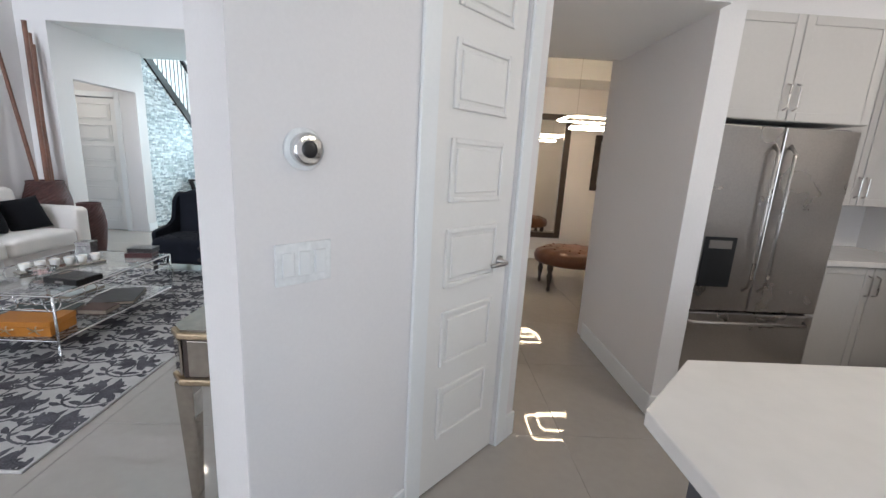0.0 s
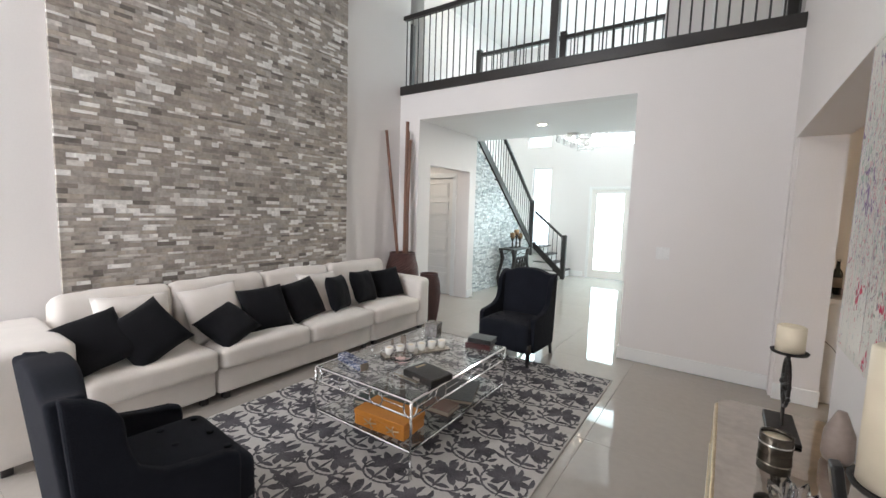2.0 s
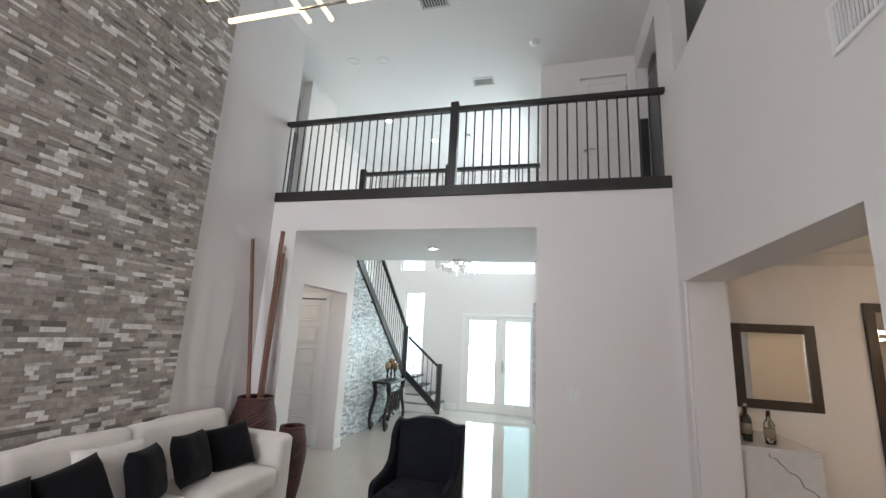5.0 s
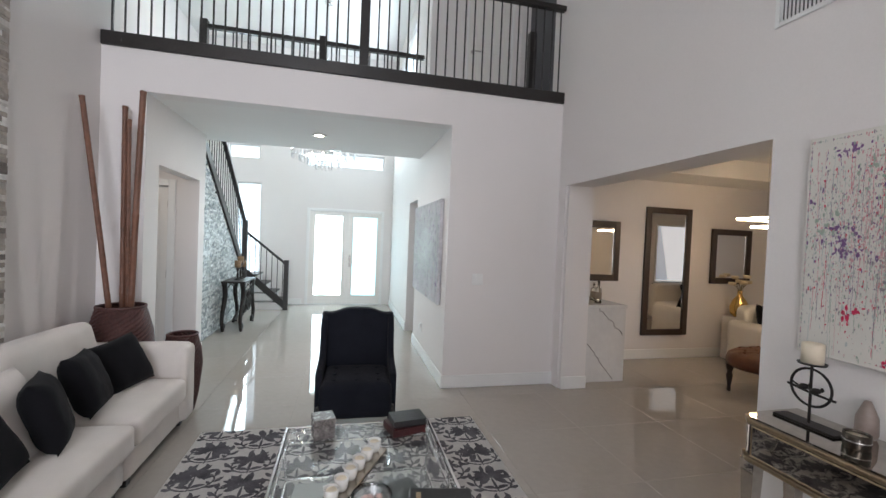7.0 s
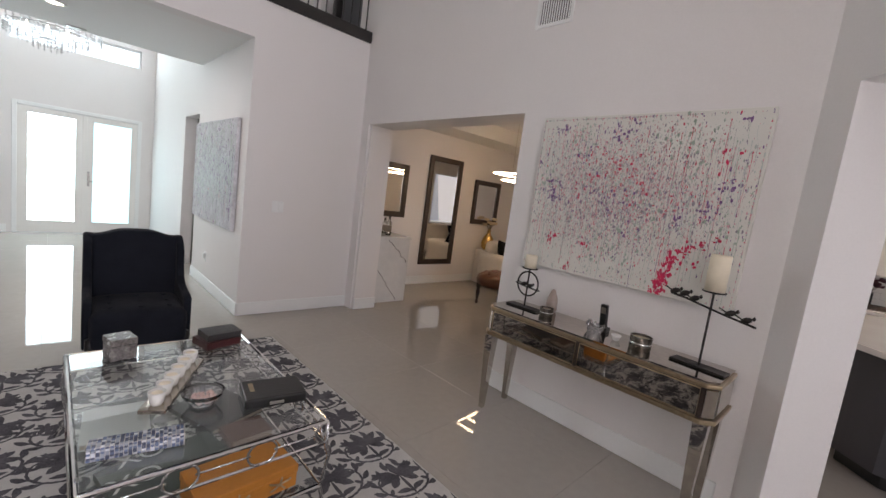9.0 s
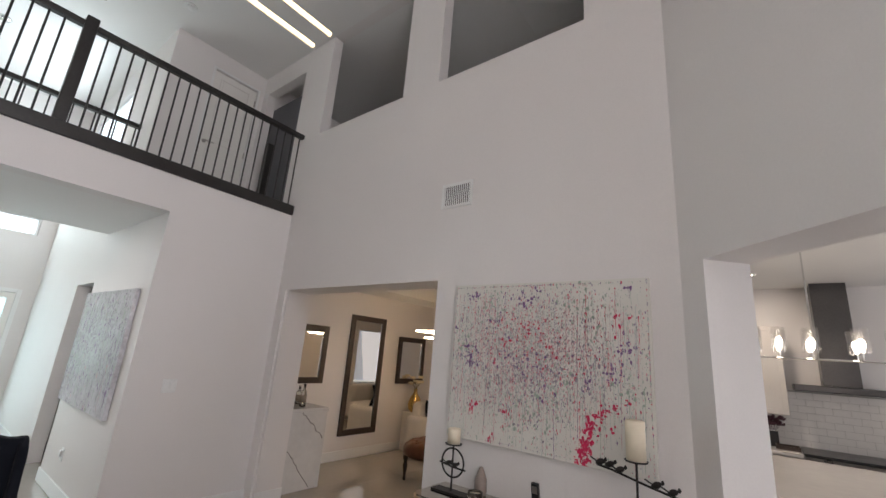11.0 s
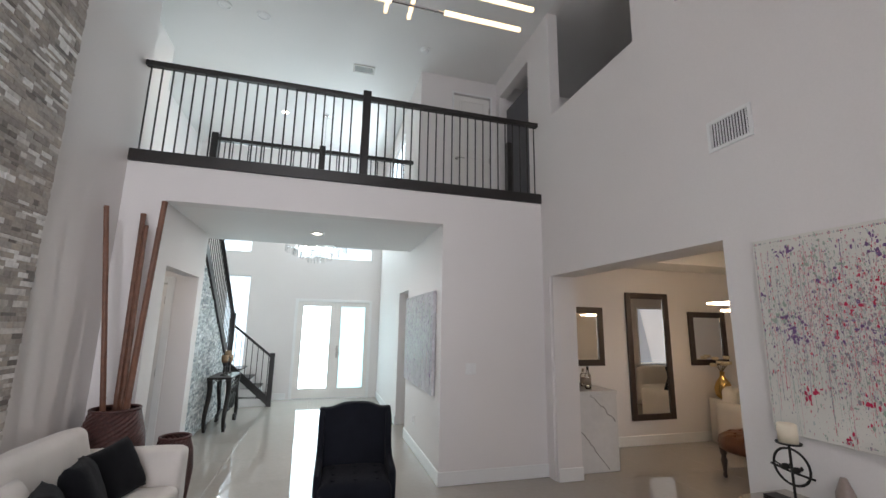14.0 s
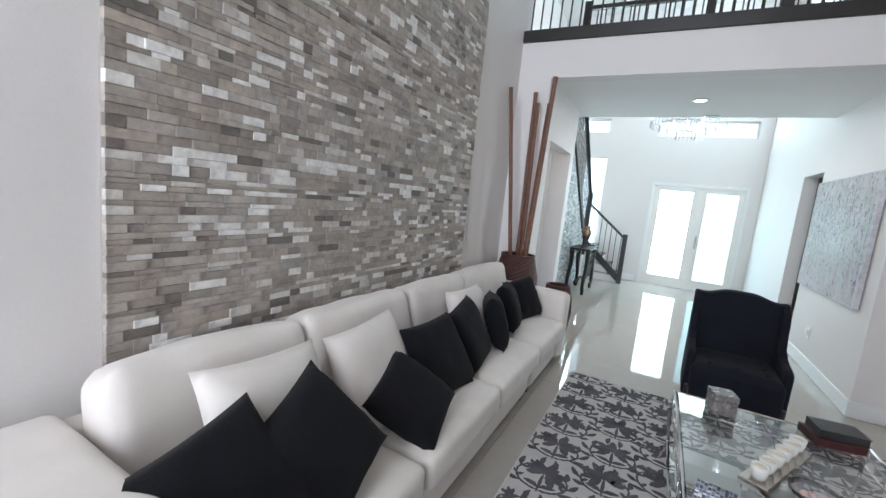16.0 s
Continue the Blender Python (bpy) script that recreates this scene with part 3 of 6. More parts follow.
# rear sliders and the dining window
for i, (x0, x1, z0, z1) in enumerate(((-4.6, -2.4, 0.05, 2.4), (-4.6, -2.4, 3.1, 4.9), (-0.7, 2.3, 0.05, 2.4))):
    w = thing("window_%d" % (i + 5), "white framed glazed slider to the garden", "window")
    tagged(w, kind="structure")
    xm = (x0 + x1) / 2
    fb = merge(bx(x0, x0 + 0.05, REAR - 0.12, REAR - 0.05, z0, z1), bx(x1 - 0.05, x1, REAR - 0.12, REAR - 0.05, z0, z1), bx(xm - 0.04, xm + 0.04, REAR - 0.12, REAR - 0.05, z0 + 0.05, z1 - 0.05), bx(x0 + 0.05, x1 - 0.05, REAR - 0.12, REAR - 0.05, z0, z0 + 0.05), bx(x0 + 0.05, x1 - 0.05, REAR - 0.12, REAR - 0.05, z1 - 0.05, z1))
    part("window_frame", fb, TRIM, w)
    for a, b in ((x0 + 0.05, xm - 0.04), (xm + 0.04, x1 - 0.05)):
        p = part("pane", bx(a, b, REAR - 0.09, REAR - 0.084, z0 + 0.05, z1 - 0.05), GLASS, w)
        p.visible_shadow = False
w = thing("window_8", "white framed dining window behind a roller blind", "window")
tagged(w, kind="structure")
part("window_frame", merge(bx(3.9, 3.94, 3.50, 3.60, 0.8, 2.1), bx(4.81, 4.85, 3.50, 3.60, 0.8, 2.1), bx(3.94, 4.81, 3.50, 3.60, 0.8, 0.84), bx(3.94, 4.81, 3.50, 3.60, 2.06, 2.1)), TRIM, w)
# the blind's own glow imitates daylight coming through it
part("blind", bx(3.945, 4.805, 3.53, 3.54, 0.87, 2.055), glowing("glowing_blind", (0.80, 0.88, 1.0), 0.28), w, "pale roller blind with daylight put in as its glow")
part("sill", bx(3.86, 4.89, 3.581, 3.63, 0.77, 0.798, 0.003, 1), FRAMEWOOD, w, "dark window sill")
# plain dark leaf, wider than the opening, stands behind the doorway
dd = thing("door_9", "plain dark leaf behind the upper doorway", "door")
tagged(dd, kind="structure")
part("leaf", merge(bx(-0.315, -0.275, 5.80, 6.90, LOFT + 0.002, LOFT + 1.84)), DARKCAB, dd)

# switches, thermostat, outlets, grilles, detectors
sp = thing("light_switch", "white triple rocker switch plate on the wall", "switch", "", PAN @ Matrix.Translation((-0.11, -0.003, 1.06)))
part("plate", bx(0, 0.165, -0.008, 0, 0, 0.115, 0.003, 2), PLASTIC, sp)
for k in range(3):
    part("rocker", moved(bx(0.018 + k * 0.047, 0.052 + k * 0.047, -0.013, -0.006, 0.024, 0.091, 0.002, 1), pose(0, 0, 0, 0, 0, 0)), TRIM, sp)
th = thing("thermostat", "round chrome thermostat with dark face on the wall", "thermostat", "", PAN @ Matrix.Translation((-0.022, -0.003, 1.42)) @ pose(0, 0, 0, 90, 0, 0))
part("backplate", lathe([(0.055, 0), (0.055, 0.006), (0.05, 0.009)], n=32), PLASTIC, th, "", True)
part("ring", lathe([(0.041, 0.008), (0.043, 0.02), (0.041, 0.032), (0.034, 0.034)], n=32), CHROME, th, "chrome rim", True)
part("face", lathe([(0.022, 0.0345), (0.021, 0.036), (0.01, 0.037)], n=32), BLACKPL, th, "black glass face", True)
s2 = thing("light_switch", "white double switch plate on the white wall", "switch")
part("plate", bx(-1.42, -1.30, BACK - 0.008, BACK - 0.0005, 1.09, 1.21, 0.003, 1), PLASTIC, s2)
for k in range(2):
    part("rocker", bx(-1.40 + k * 0.047, -1.366 + k * 0.047, BACK - 0.013, BACK - 0.006, 1.115, 1.185, 0.002, 1), TRIM, s2)
ol = thing("wall_outlet", "white wall outlet low on the corridor wall", "outlet")
part("plate", bx(-1.708, -1.7005, 6.81, 6.89, 0.32, 0.44, 0.003, 1), PLASTIC, ol)
part("socket", bx(-1.73, -1.706, 6.83, 6.87, 0.36, 0.42, 0.004, 1), PLASTIC, ol, "white plug in the socket")


def grille(name, label, m, w, h, n, mat, back):
    g = thing(name, label, "vent", "", m)
    t = 0.025
    part("frame", merge(bx(0, t, -0.012, 0, 0, h, 0.002, 1), bx(w - t, w, -0.012, 0, 0, h, 0.002, 1), bx(t, w - t, -0.012, 0, 0, t, 0.002, 1), bx(t, w - t, -0.012, 0, h - t, h, 0.002, 1)), mat, g)
    part("backing", bx(t, w - t, -0.002, -0.0005, t, h - t), back, g)
    for i in range(n):
        x = t + (i + 0.5) * (w - 2 * t) / n
        part("slat", moved(bx(-0.003, 0.003, -0.011, -0.003, t, h - t), Matrix.Translation((x, 0, 0))), mat, g)
    return g


# dark backing colour that imitates the shade behind the slats
VENTBACK = material("vent_shade", (0.09, 0.09, 0.09), 0.6)
grille("wall_vent", "white supply air grille high on the wall", pose(RIGHT - 0.0005, 3.29, 2.80, 0, 0, -90), 0.31, 0.22, 13, TRIM, VENTBACK)
grille("ceiling_vent", "grey ceiling air grille above the landing", pose(-2.75, 7.3, TOP - 0.0005, 90, 0, 0), 0.33, 0.2, 9, STEEL, VENTBACK)
grille("ceiling_vent", "dark ceiling air grille above the living room", pose(-3.1, 5.62, TOP - 0.0005, 90, 0, 0), 0.36, 0.22, 9, STEEL, VENTBACK)
grille("ceiling_vent", "small grille in the corridor ceiling", pose(-2.99, 7.47, CORR - 0.0005, 90, 0, 0), 0.16, 0.1, 5, STEEL, VENTBACK)


def can_light(x, y, z, lit=True):
    c = thing("recessed_light", "round recessed ceiling downlight" + (", lit warm" if lit else ", unlit"), "ceiling light", "recessed lights")
    part("ring", lathe([(0.055, 0.0), (0.085, -0.001), (0.085, -0.012), (0.06, -0.014), (0.058, -0.004)], x, y, z, 24, False), TRIM, c, "", True)
    part("lamp", lathe([(0.058, -0.004), (0.05, -0.009), (0.02, -0.012)], x, y, z, 20), BULB if lit else PLASTIC, c, "", True)


can_light(-3.08, 6.6, CORR)
# fixture added for the unseen lamp of the side passage
can_light(-5.3, 6.35, 2.45)
can_light(-4.40, 6.37, TOP, False)
can_light(-3.95, 6.43, TOP, False)
can_light(2.6, 1.3, CORR)
can_light(-3.9, 9.0, TOP)
can_light(-4.55, 8.1, TOP)
can_light(0.6, 2.6, TOP, False)
sd = thing("smoke_detector", "round white smoke detector on the ceiling", "smoke detector")
part("base", lathe([(0.07, 0), (0.07, -0.015), (0.065, -0.018)], -1.77, 6.46, TOP), PLASTIC, sd, "", True)
part("dome", lathe([(0.05, -0.018), (0.045, -0.035), (0.02, -0.042)], -1.77, 6.46, TOP), PLASTIC, sd, "", True)
structure("attic_hatch", bx(0.1, 0.9, 2.3, 3.1, TOP - 0.02, TOP - 0.002, 0.004, 1), TRIM, "white trimmed attic hatch in the hall ceiling", "trim")

# ---- balcony rail ----


def railing(name, label, x0, x1, y, z, posts, step, fascia=None):
    r = thing(name, label, "railing")
    part("handrail", bx(x0, x1, y - 0.035, y + 0.035, z + 0.93, z + 0.985, 0.008, 2), BLACKWOOD, r)
    for p in posts:
        part("newel_post", bx(p - 0.045, p + 0.045, y - 0.045, y + 0.045, z, z + 1.04, 0.006, 1), BLACKWOOD, r)
    if fascia:
        part("fascia", bx(x0, x1, fascia, y + 0.06, z - 0.10, z + 0.02, 0.005, 1), BLACKWOOD, r, "black fascia board")
    n = int((x1 - x0) / step)
    me = mesh_of("baluster", tube([(0, 0, z + 0.02), (0, 0, z + 0.93)], 0.0085, 8), BALUSTER)
    for i in range(n):
        x = x0 + (i + 0.5) * (x1 - x0) / n
        if any(abs(x - p) < 0.07 for p in posts):
            continue
        ob = new("baluster", me)
        ob.parent, ob.location = r, (x, y, 0)
    return r


railing("balcony_railing", "black wooden balcony railing with thin iron balusters", LEFT + 0.002, RIGHT - 0.002, 5.65, LOFT, (-2.62,), 0.0985, BACK - 0.025)
landing = railing("landing_railing", "black railing along the open stairwell landing", -4.60, -1.72, 7.36, LOFT, (-4.58, -3.12), 0.10)

part("newel_post", bx(-5.03, -4.94, 5.955, 6.045, LOFT, LOFT + 1.04, 0.006, 1), BLACKWOOD, landing, "black post at the end of the landing")
part("newel_post", bx(-0.546, -0.456, 6.335, 6.425, LOFT, LOFT + 1.04, 0.006, 1), BLACKWOOD, landing, "black post beside the unlit doorway")

# ---- stone veneer: joined pieces of the far parts; the pieces in reach are set at the end of the file ----


def courses(y0, y1, z0, z1, seed):
    """Rows of split stone strips: (y, y2, z, z2, depth)."""
    rng = random.Random(seed)
    out, z = [], z0
    while z < z1 - 0.02:
        h = rng.choice((0.018, 0.022, 0.03, 0.034, 0.04))
        h = min(h, z1 - z)
        y = y0
        while y < y1 - 0.01:
            w = rng.choice((0.05, 0.06, 0.08, 0.10, 0.12, 0.15))
            if y1 - y - w < 0.05:
                w = y1 - y
            out.append((y, min(y + w, y1), z, z + h, rng.choice((0.0, 0.002, 0.004, 0.007))))
            y += w
        z += h
    return out


def strips(pieces, x, sign):
    """One mesh of stone strips on a wall whose face is at x, facing +x (sign 1)."""
    vs, fs = [], []
    for y0, y1, z0, z1, d in pieces:
        g, c, k = 0.0003, 0.0015, len(vs)
        a, b = x, x + sign * (0.02 + d)
        vs += [(a, y0 + g, z0 + g), (a, y1 - g, z0 + g), (a, y1 - g, z1 - g), (a, y0 + g, z1 - g)]
        vs += [(b - sign * c, y0 + g, z0 + g), (b - sign * c, y1 - g, z0 + g), (b - sign * c, y1 - g, z1 - g), (b - sign * c, y0 + g, z1 - g)]
        vs += [(b, y0 + g + c, z0 + g + c), (b, y1 - g - c, z0 + g + c), (b, y1 - g - c, z1 - g - c), (b, y0 + g + c, z1 - g - c)]
        for o in (0, 4):
            for i in range(4):
                j = (i + 1) % 4
                fs.append((k + o + i, k + o + j, k + o + 4 + j, k + o + 4 + i))
        fs.append((k + 8, k + 9, k + 10, k + 11))
    me = bpy.data.meshes.new("strips")
    me.from_pydata(vs, [], fs)
    me.update()
    return me


STONE_Y0, STONE_Y1 = 1.87, 4.57
veneer = tagged(new("wall_stone", mesh_of("backer", bx(LEFT + 0.001, LEFT + 0.012, STONE_Y0, STONE_Y1, 0.14, TOP - 0.002), GROUT)), "grey and taupe split stone veneer behind the sofa", "stone wall", "", "structure")
near_stone, far_stone = [], []
for p in courses(STONE_Y0, STONE_Y1, 0.14, TOP - 0.002, 4):
    (near_stone if p[0] < 2.50 and 0.80 < p[2] < 1.45 else far_stone).append(p)
me = strips(far_stone, LEFT + 0.012, 1)
me.materials.append(STONE_REST)
rest = new("stone_courses", me)
rest.parent = veneer
tagged(rest, kind="stuff")

# ---- sofa of three modules ----


def sofa_module(label, y0, y1, seats, backs, arm=None):
    s = thing("sofa_module", label, "sofa", "cream sectional sofa")
    part("base", soft(-4.72, -3.93, y0 + 0.004, y1 - 0.004, 0.05, 0.27, 0.03, 0.0, 8, 0.002, y0), SOFA, s)
    part("back_frame", soft(-4.745, -4.60, y0 + 0.004, y1 - 0.004, 0.2, 0.66, 0.05, 0.005, 8, 0.003, y0), SOFA, s)
    for i, (a, b) in enumerate(seats):
        part("seat_cushion", soft(-4.55, -3.87, a + 0.004, b - 0.004, 0.25, 0.425, 0.045, 0.022, 12, 0.005, a), SOFA, s)
    for a, b in backs:
        c = soft(-0.105, 0.105, -(b - a) / 2 - 0.004, (b - a) / 2 + 0.004, -0.245, 0.235, 0.062, 0.016, 14, 0.014, a)
        part("back_cushion", moved(c, Matrix.Translation((-4.53, (a + b) / 2, 0.615)) @ pose(0, 0, 0, 0, -13, 0)), SOFA, s)
    if arm:
        a, b = (y0 + 0.002, y0 + 0.385) if arm == "near" else (y1 - 0.20, y1 - 0.002)
        part("arm", soft(-4.74, -3.88, a, b, 0.06, 0.70 if arm == "near" else 0.655, 0.05, 0.008, 12, 0.004, a), SOFA, s)
    for x in (-4.66, -3.98):
        for y in (y0 + 0.08, y1 - 0.08):
            part("foot", bx(x - 0.025, x + 0.025, y - 0.025, y + 0.025, 0.0, 0.07, 0.003, 1), BLACKWOOD, s)
    return s


sofa_module("cream linen sofa module with arm at the near end", 1.34, 2.53, [(1.73, 2.53)], [(1.74, 2.45)], "near")
sofa_module("cream linen armless sofa module with two seats", 2.535, 4.17, [(2.54, 3.35), (3.355, 4.165)], [(2.46, 3.26), (3.27, 4.03)])
sofa_module("cream linen sofa module with arm at the far end", 4.175, 5.15, [(4.18, 4.94)], [(4.04, 4.93)], "far")


def throw_pillow(x, y, z, size, mat, label, lean=-25, turn=0, roll=0, seed=0):
    m = Matrix.Translation((x, y, z)) @ pose(0, 0, 0, 0, 0, 90 + turn) @ pose(0, 0, 0, -lean, 0, 0) @ pose(0, 0, 0, 0, roll, 0)
    return single("throw_pillow", pillow(size, size, 0.15, 14, seed), mat, label, "pillow", "black throw pillows" if mat == BLACKFAB else "cream throw pillows", False, m)


BLK = "plain black cotton throw pillow leaning on the sofa"
for i, (x, y, z, sz, lean, turn, roll) in enumerate((
        (-4.12, 1.85, 0.60, 0.40, 42, -14, -20), (-4.08, 2.14, 0.605, 0.405, 36, -8, 60), (-4.07, 2.69, 0.545, 0.36, 52, -12, 58), (-4.15, 3.06, 0.60, 0.41, 32, -8, -3),
        (-4.17, 3.47, 0.61, 0.40, 28, 4, -8), (-4.16, 3.90, 0.61, 0.37, 18, 26, 4), (-4.20, 4.30, 0.62, 0.37, 22, 14, 4), (-4.22, 4.72, 0.60, 0.37, 26, -24, -8))):
    throw_pillow(x, y, z, sz, BLACKFAB, BLK, lean, turn, roll, i)
for i, (y, z, roll) in enumerate(((2.14, 0.62, 3), (2.70, 0.61, -4), (3.78, 0.60, 2))):
    throw_pillow(-4.28, y, z, 0.48, SOFA, "cream linen lumbar pillow behind the black pillows", 28, 0, roll, 20 + i)

# ---- wing chairs ----


def wing_chair(label, m):
    """A tufted wing chair that faces +y; origin on the floor under its middle."""
    c = thing("wing_chair", label, "armchair", "charcoal wing chairs", m)
    part("seat", soft(-0.28, 0.28, -0.22, 0.32, 0.14, 0.415, 0.06, 0.02, 14, 0.003, 1), CHAIRFAB, c)
    # back: slab with an arched top between the wing horns
    n, bm = 16, bmesh.new()
    rows = []
    for k in range(n + 1):
        u = 2 * k / n - 1
        top = 0.862 + 0.05 * math.exp(-(u / 0.62) ** 4) + 0.012 * abs(u) ** 8
        col = []
        for j in range(9):
            v = j / 8
            z = 0.14 + v * (top - 0.14)
            lean = -0.22 - 0.07 * v
            col.append((0.295 * u, lean, z))
        rows.append(col)
    front = [[bm.verts.new((x, y + 0.05 + 0.03 * (1 - (2 * k / n - 1) ** 2), z)) for x, y, z in col] for k, col in enumerate(rows)]
    back = [[bm.verts.new((x, y - 0.05, z)) for x, y, z in col] for col in rows]
    for k in range(n):
        for j in range(8):
            bm.faces.new((front[k][j], front[k + 1][j], front[k + 1][j + 1], front[k][j + 1]))
            bm.faces.new((back[k][j], back[k][j + 1], back[k + 1][j + 1], back[k + 1][j]))
        bm.faces.new((front[k][8], front[k + 1][8], back[k + 1][8], back[k][8]))
        bm.faces.new((front[k][0], back[k][0], back[k + 1][0], front[k + 1][0]))
    for k in (0, n):
        for j in range(8):
            q = (front[k][j], front[k][j + 1], back[k][j + 1], back[k][j])
            bm.faces.new(q if k == 0 else q[::-1])
    bmesh.ops.recalc_face_normals(bm, faces=bm.faces[:])
    bmesh.ops.bevel(bm, geom=[e for e in bm.edges if len(e.link_faces) == 2 and e.calc_face_angle() > 0.9], offset=0.018, segments=3, profile=0.5, affect="EDGES")
    part("backrest", bm, CHAIRFAB, c, "", True)
    # wings that sweep down into low curved arms
    for s in (-1, 1):
        prof = [(-0.31, 0.877), (-0.25, 0.862), (-0.19, 0.82), (-0.15, 0.76), (-0.14, 0.66), (-0.11, 0.57), (-0.03, 0.52), (0.08, 0.50), (0.18, 0.49), (0.225, 0.47), (0.23, 0.43), (0.22, 0.14), (-0.26, 0.14)]
        bm = bmesh.new()
        a = [bm.verts.new((s * 0.315, y, z)) for y, z in prof]
        b = [bm.verts.new((s * 0.262, y, z)) for y, z in prof]
        k = len(prof)
        for i in range(k):
            bm.faces.new((a[i], a[(i + 1) % k], b[(i + 1) % k], b[i]))
        bm.faces.new(a)
        bm.faces.new(b[::-1])
        bmesh.ops.recalc_face_normals(bm, faces=bm.faces[:])
        bmesh.ops.bevel(bm, geom=[e for e in bm.edges], offset=0.015, segments=3, profile=0.5, affect="EDGES")
        part("wing_arm", bm, CHAIRFAB, c)
    for x in (-0.17, 0.0, 0.17):
        for y in (-0.06, 0.10, 0.24):
            part("tuft_button", lathe([(0.004, 0.004), (0.014, 0.003), (0.016, -0.004)], x, y, 0.435, 10), CHAIRFAB, c, "", True)
    for x in (-0.27, 0.27):
        part("front_leg", lathe([(0.012, 0), (0.016, 0.02), (0.024, 0.10), (0.02, 0.13), (0.03, 0.15), (0.03, 0.23)], x, 0.26, 0, 14), CHAIRLEG, c, "turned dark leg", True)
        part("back_leg", tube([(x, -0.33, 0), (x, -0.29, 0.12), (x, -0.26, 0.24)], [0.016, 0.022, 0.026], 4), CHAIRLEG, c)
    return c


wing_chair("charcoal linen wing chair facing the glass coffee table", pose(-2.605, 4.95, 0, 0, 0, 178))
wing_chair("charcoal linen tufted wing chair at the rug's edge", pose(-2.79, 1.675, 0, 0, 0, -3) @ Matrix.Diagonal((1.05, 1.03, 1.03, 1)))

# ---- rug ----
rug = thing("area_rug", "pale grey rug with carved charcoal leaf pattern", "rug")
RX0, RX1, RY0, RY1 = -3.75, -1.605, 1.81, 4.88
part("rug_body", bx(RX0, RX1, RY0, RY1, 0.0, 0.012, 0.004, 2), RUG, rug)


def leaf(vs, fs, x, y, ang, length, width, bend):
    """A broad, scalloped, curved leaf lying flat, as a strip of quads; each lies a hair above the last."""
    k, n = len(vs), 10
    ca, sa = math.cos(ang), math.sin(ang)
    z = 0.0128 + 0.00006 * (len(fs) // 9 % 40)
    for i in range(n):
        t = i / (n - 1)
        w = width * 0.5 * math.sin(math.pi * (0.04 + 0.95 * t ** 1.25)) * (1 + 0.10 * math.sin(t * 17)) + 0.0015
        cx, cy = t * length, bend * t * t * length
        for s in (-1, 1):
            px, py = cx - s * w * bend * t, cy + s * w
            gx, gy = x + px * ca - py * sa, y + px * sa + py * ca
            vs.append((min(max(gx, RX0 + 0.01), RX1 - 0.01), min(max(gy, RY0 + 0.01), RY1 - 0.01), z))
    for i in range(n - 1):
        a = k + 2 * i
        fs.append((a, a + 2, a + 3, a + 1))


def palmette(vs, fs, x, y, ang, r, rng):
    """A fan of lobes, the middle one longest."""
    for da, f in ((0, 1.0), (0.52, 0.96), (-0.52, 0.96), (1.08, 0.84), (-1.08, 0.84), (1.75, 0.62), (-1.75, 0.62)):
        a = ang + da + rng.uniform(-0.07, 0.07)
        leaf(vs, fs, x + 0.10 * r * math.cos(a), y + 0.10 * r * math.sin(a), a, r * f * rng.uniform(0.88, 1.1), r * 0.35, (0.42 if da > 0 else -0.42 if da < 0 else 0.05))


def scroll(vs, fs, x, y, ang, length, curl, rng):
    """A curling stem with leaves on its outer side and a small bud at its end."""
    px, py, a, n = x, y, ang, 9
    for i in range(n):
        leaf(vs, fs, px, py, a, length / n * 1.5, 0.013 - 0.0006 * i, 0.0)
        px, py = px + math.cos(a) * length / n, py + math.sin(a) * length / n
        if i in (2, 4, 6):
            out = -1 if curl > 0 else 1
            leaf(vs, fs, px, py, a + out * 0.75, rng.uniform(0.06, 0.085), 0.028, -out * 0.45)
        if i in (3, 6):
            inn = 1 if curl > 0 else -1
            leaf(vs, fs, px, py, a + inn * 0.9, 0.042, 0.02, inn * 0.4)
        a += curl / n * (0.7 + i * 0.12)
    palmette(vs, fs, px, py, a, 0.06, rng)


vs, fs, rng = [], [], random.Random(11)
NX, NY = 7, 10
cell_x, cell_y = (RX1 - RX0) / NX, (RY1 - RY0) / NY
for col in range(-1, NX + 1):
    for row in range(-1, NY + 2):
        x = RX0 + (col + 0.5) * cell_x + rng.uniform(-0.012, 0.012)
        y = RY0 + (row + (0.5 if col % 2 else 0.0)) * cell_y + rng.uniform(-0.012, 0.012)
        if not (RX0 - 0.05 < x < RX1 + 0.05 and RY0 - 0.1 < y < RY1 + 0.2):
            continue
        tip = math.pi / 2 + rng.uniform(-0.45, 0.45)
        palmette(vs, fs, x, y - 0.02, tip, rng.uniform(0.12, 0.145), rng)
        leaf(vs, fs, x, y - 0.165, math.pi / 2, 0.16, 0.016, 0.0)
        for s in (-1, 1):
            scroll(vs, fs, x, y - 0.15, math.pi / 2 - s * 1.5, rng.uniform(0.26, 0.31), s * rng.uniform(2.2, 2.9), rng)
            leaf(vs, fs, x, y - 0.13, math.pi / 2 + s * 0.75, 0.08, 0.03, s * 0.5)
            leaf(vs, fs, x + s * 0.025, y - 0.17, -math.pi / 2 + s * 0.5, 0.075, 0.028, -s * 0.4)
pm = bpy.data.meshes.new("leaf_pattern")
pm.from_pydata(vs, [], fs)
pm.materials.append(RUGDARK)
pat = new("leaf_pattern", pm)
pat.parent = rug
tagged(pat, "charcoal carved leaf pattern", kind="stuff")

# ---- glass coffee table and what lies on it ----
ct = thing("coffee_table", "chrome framed two-tier glass coffee table on the rug", "coffee table")
TX0, TX1, TY0, TY1, TZ = -3.02, -2.21, 2.72, 3.88, 0.46


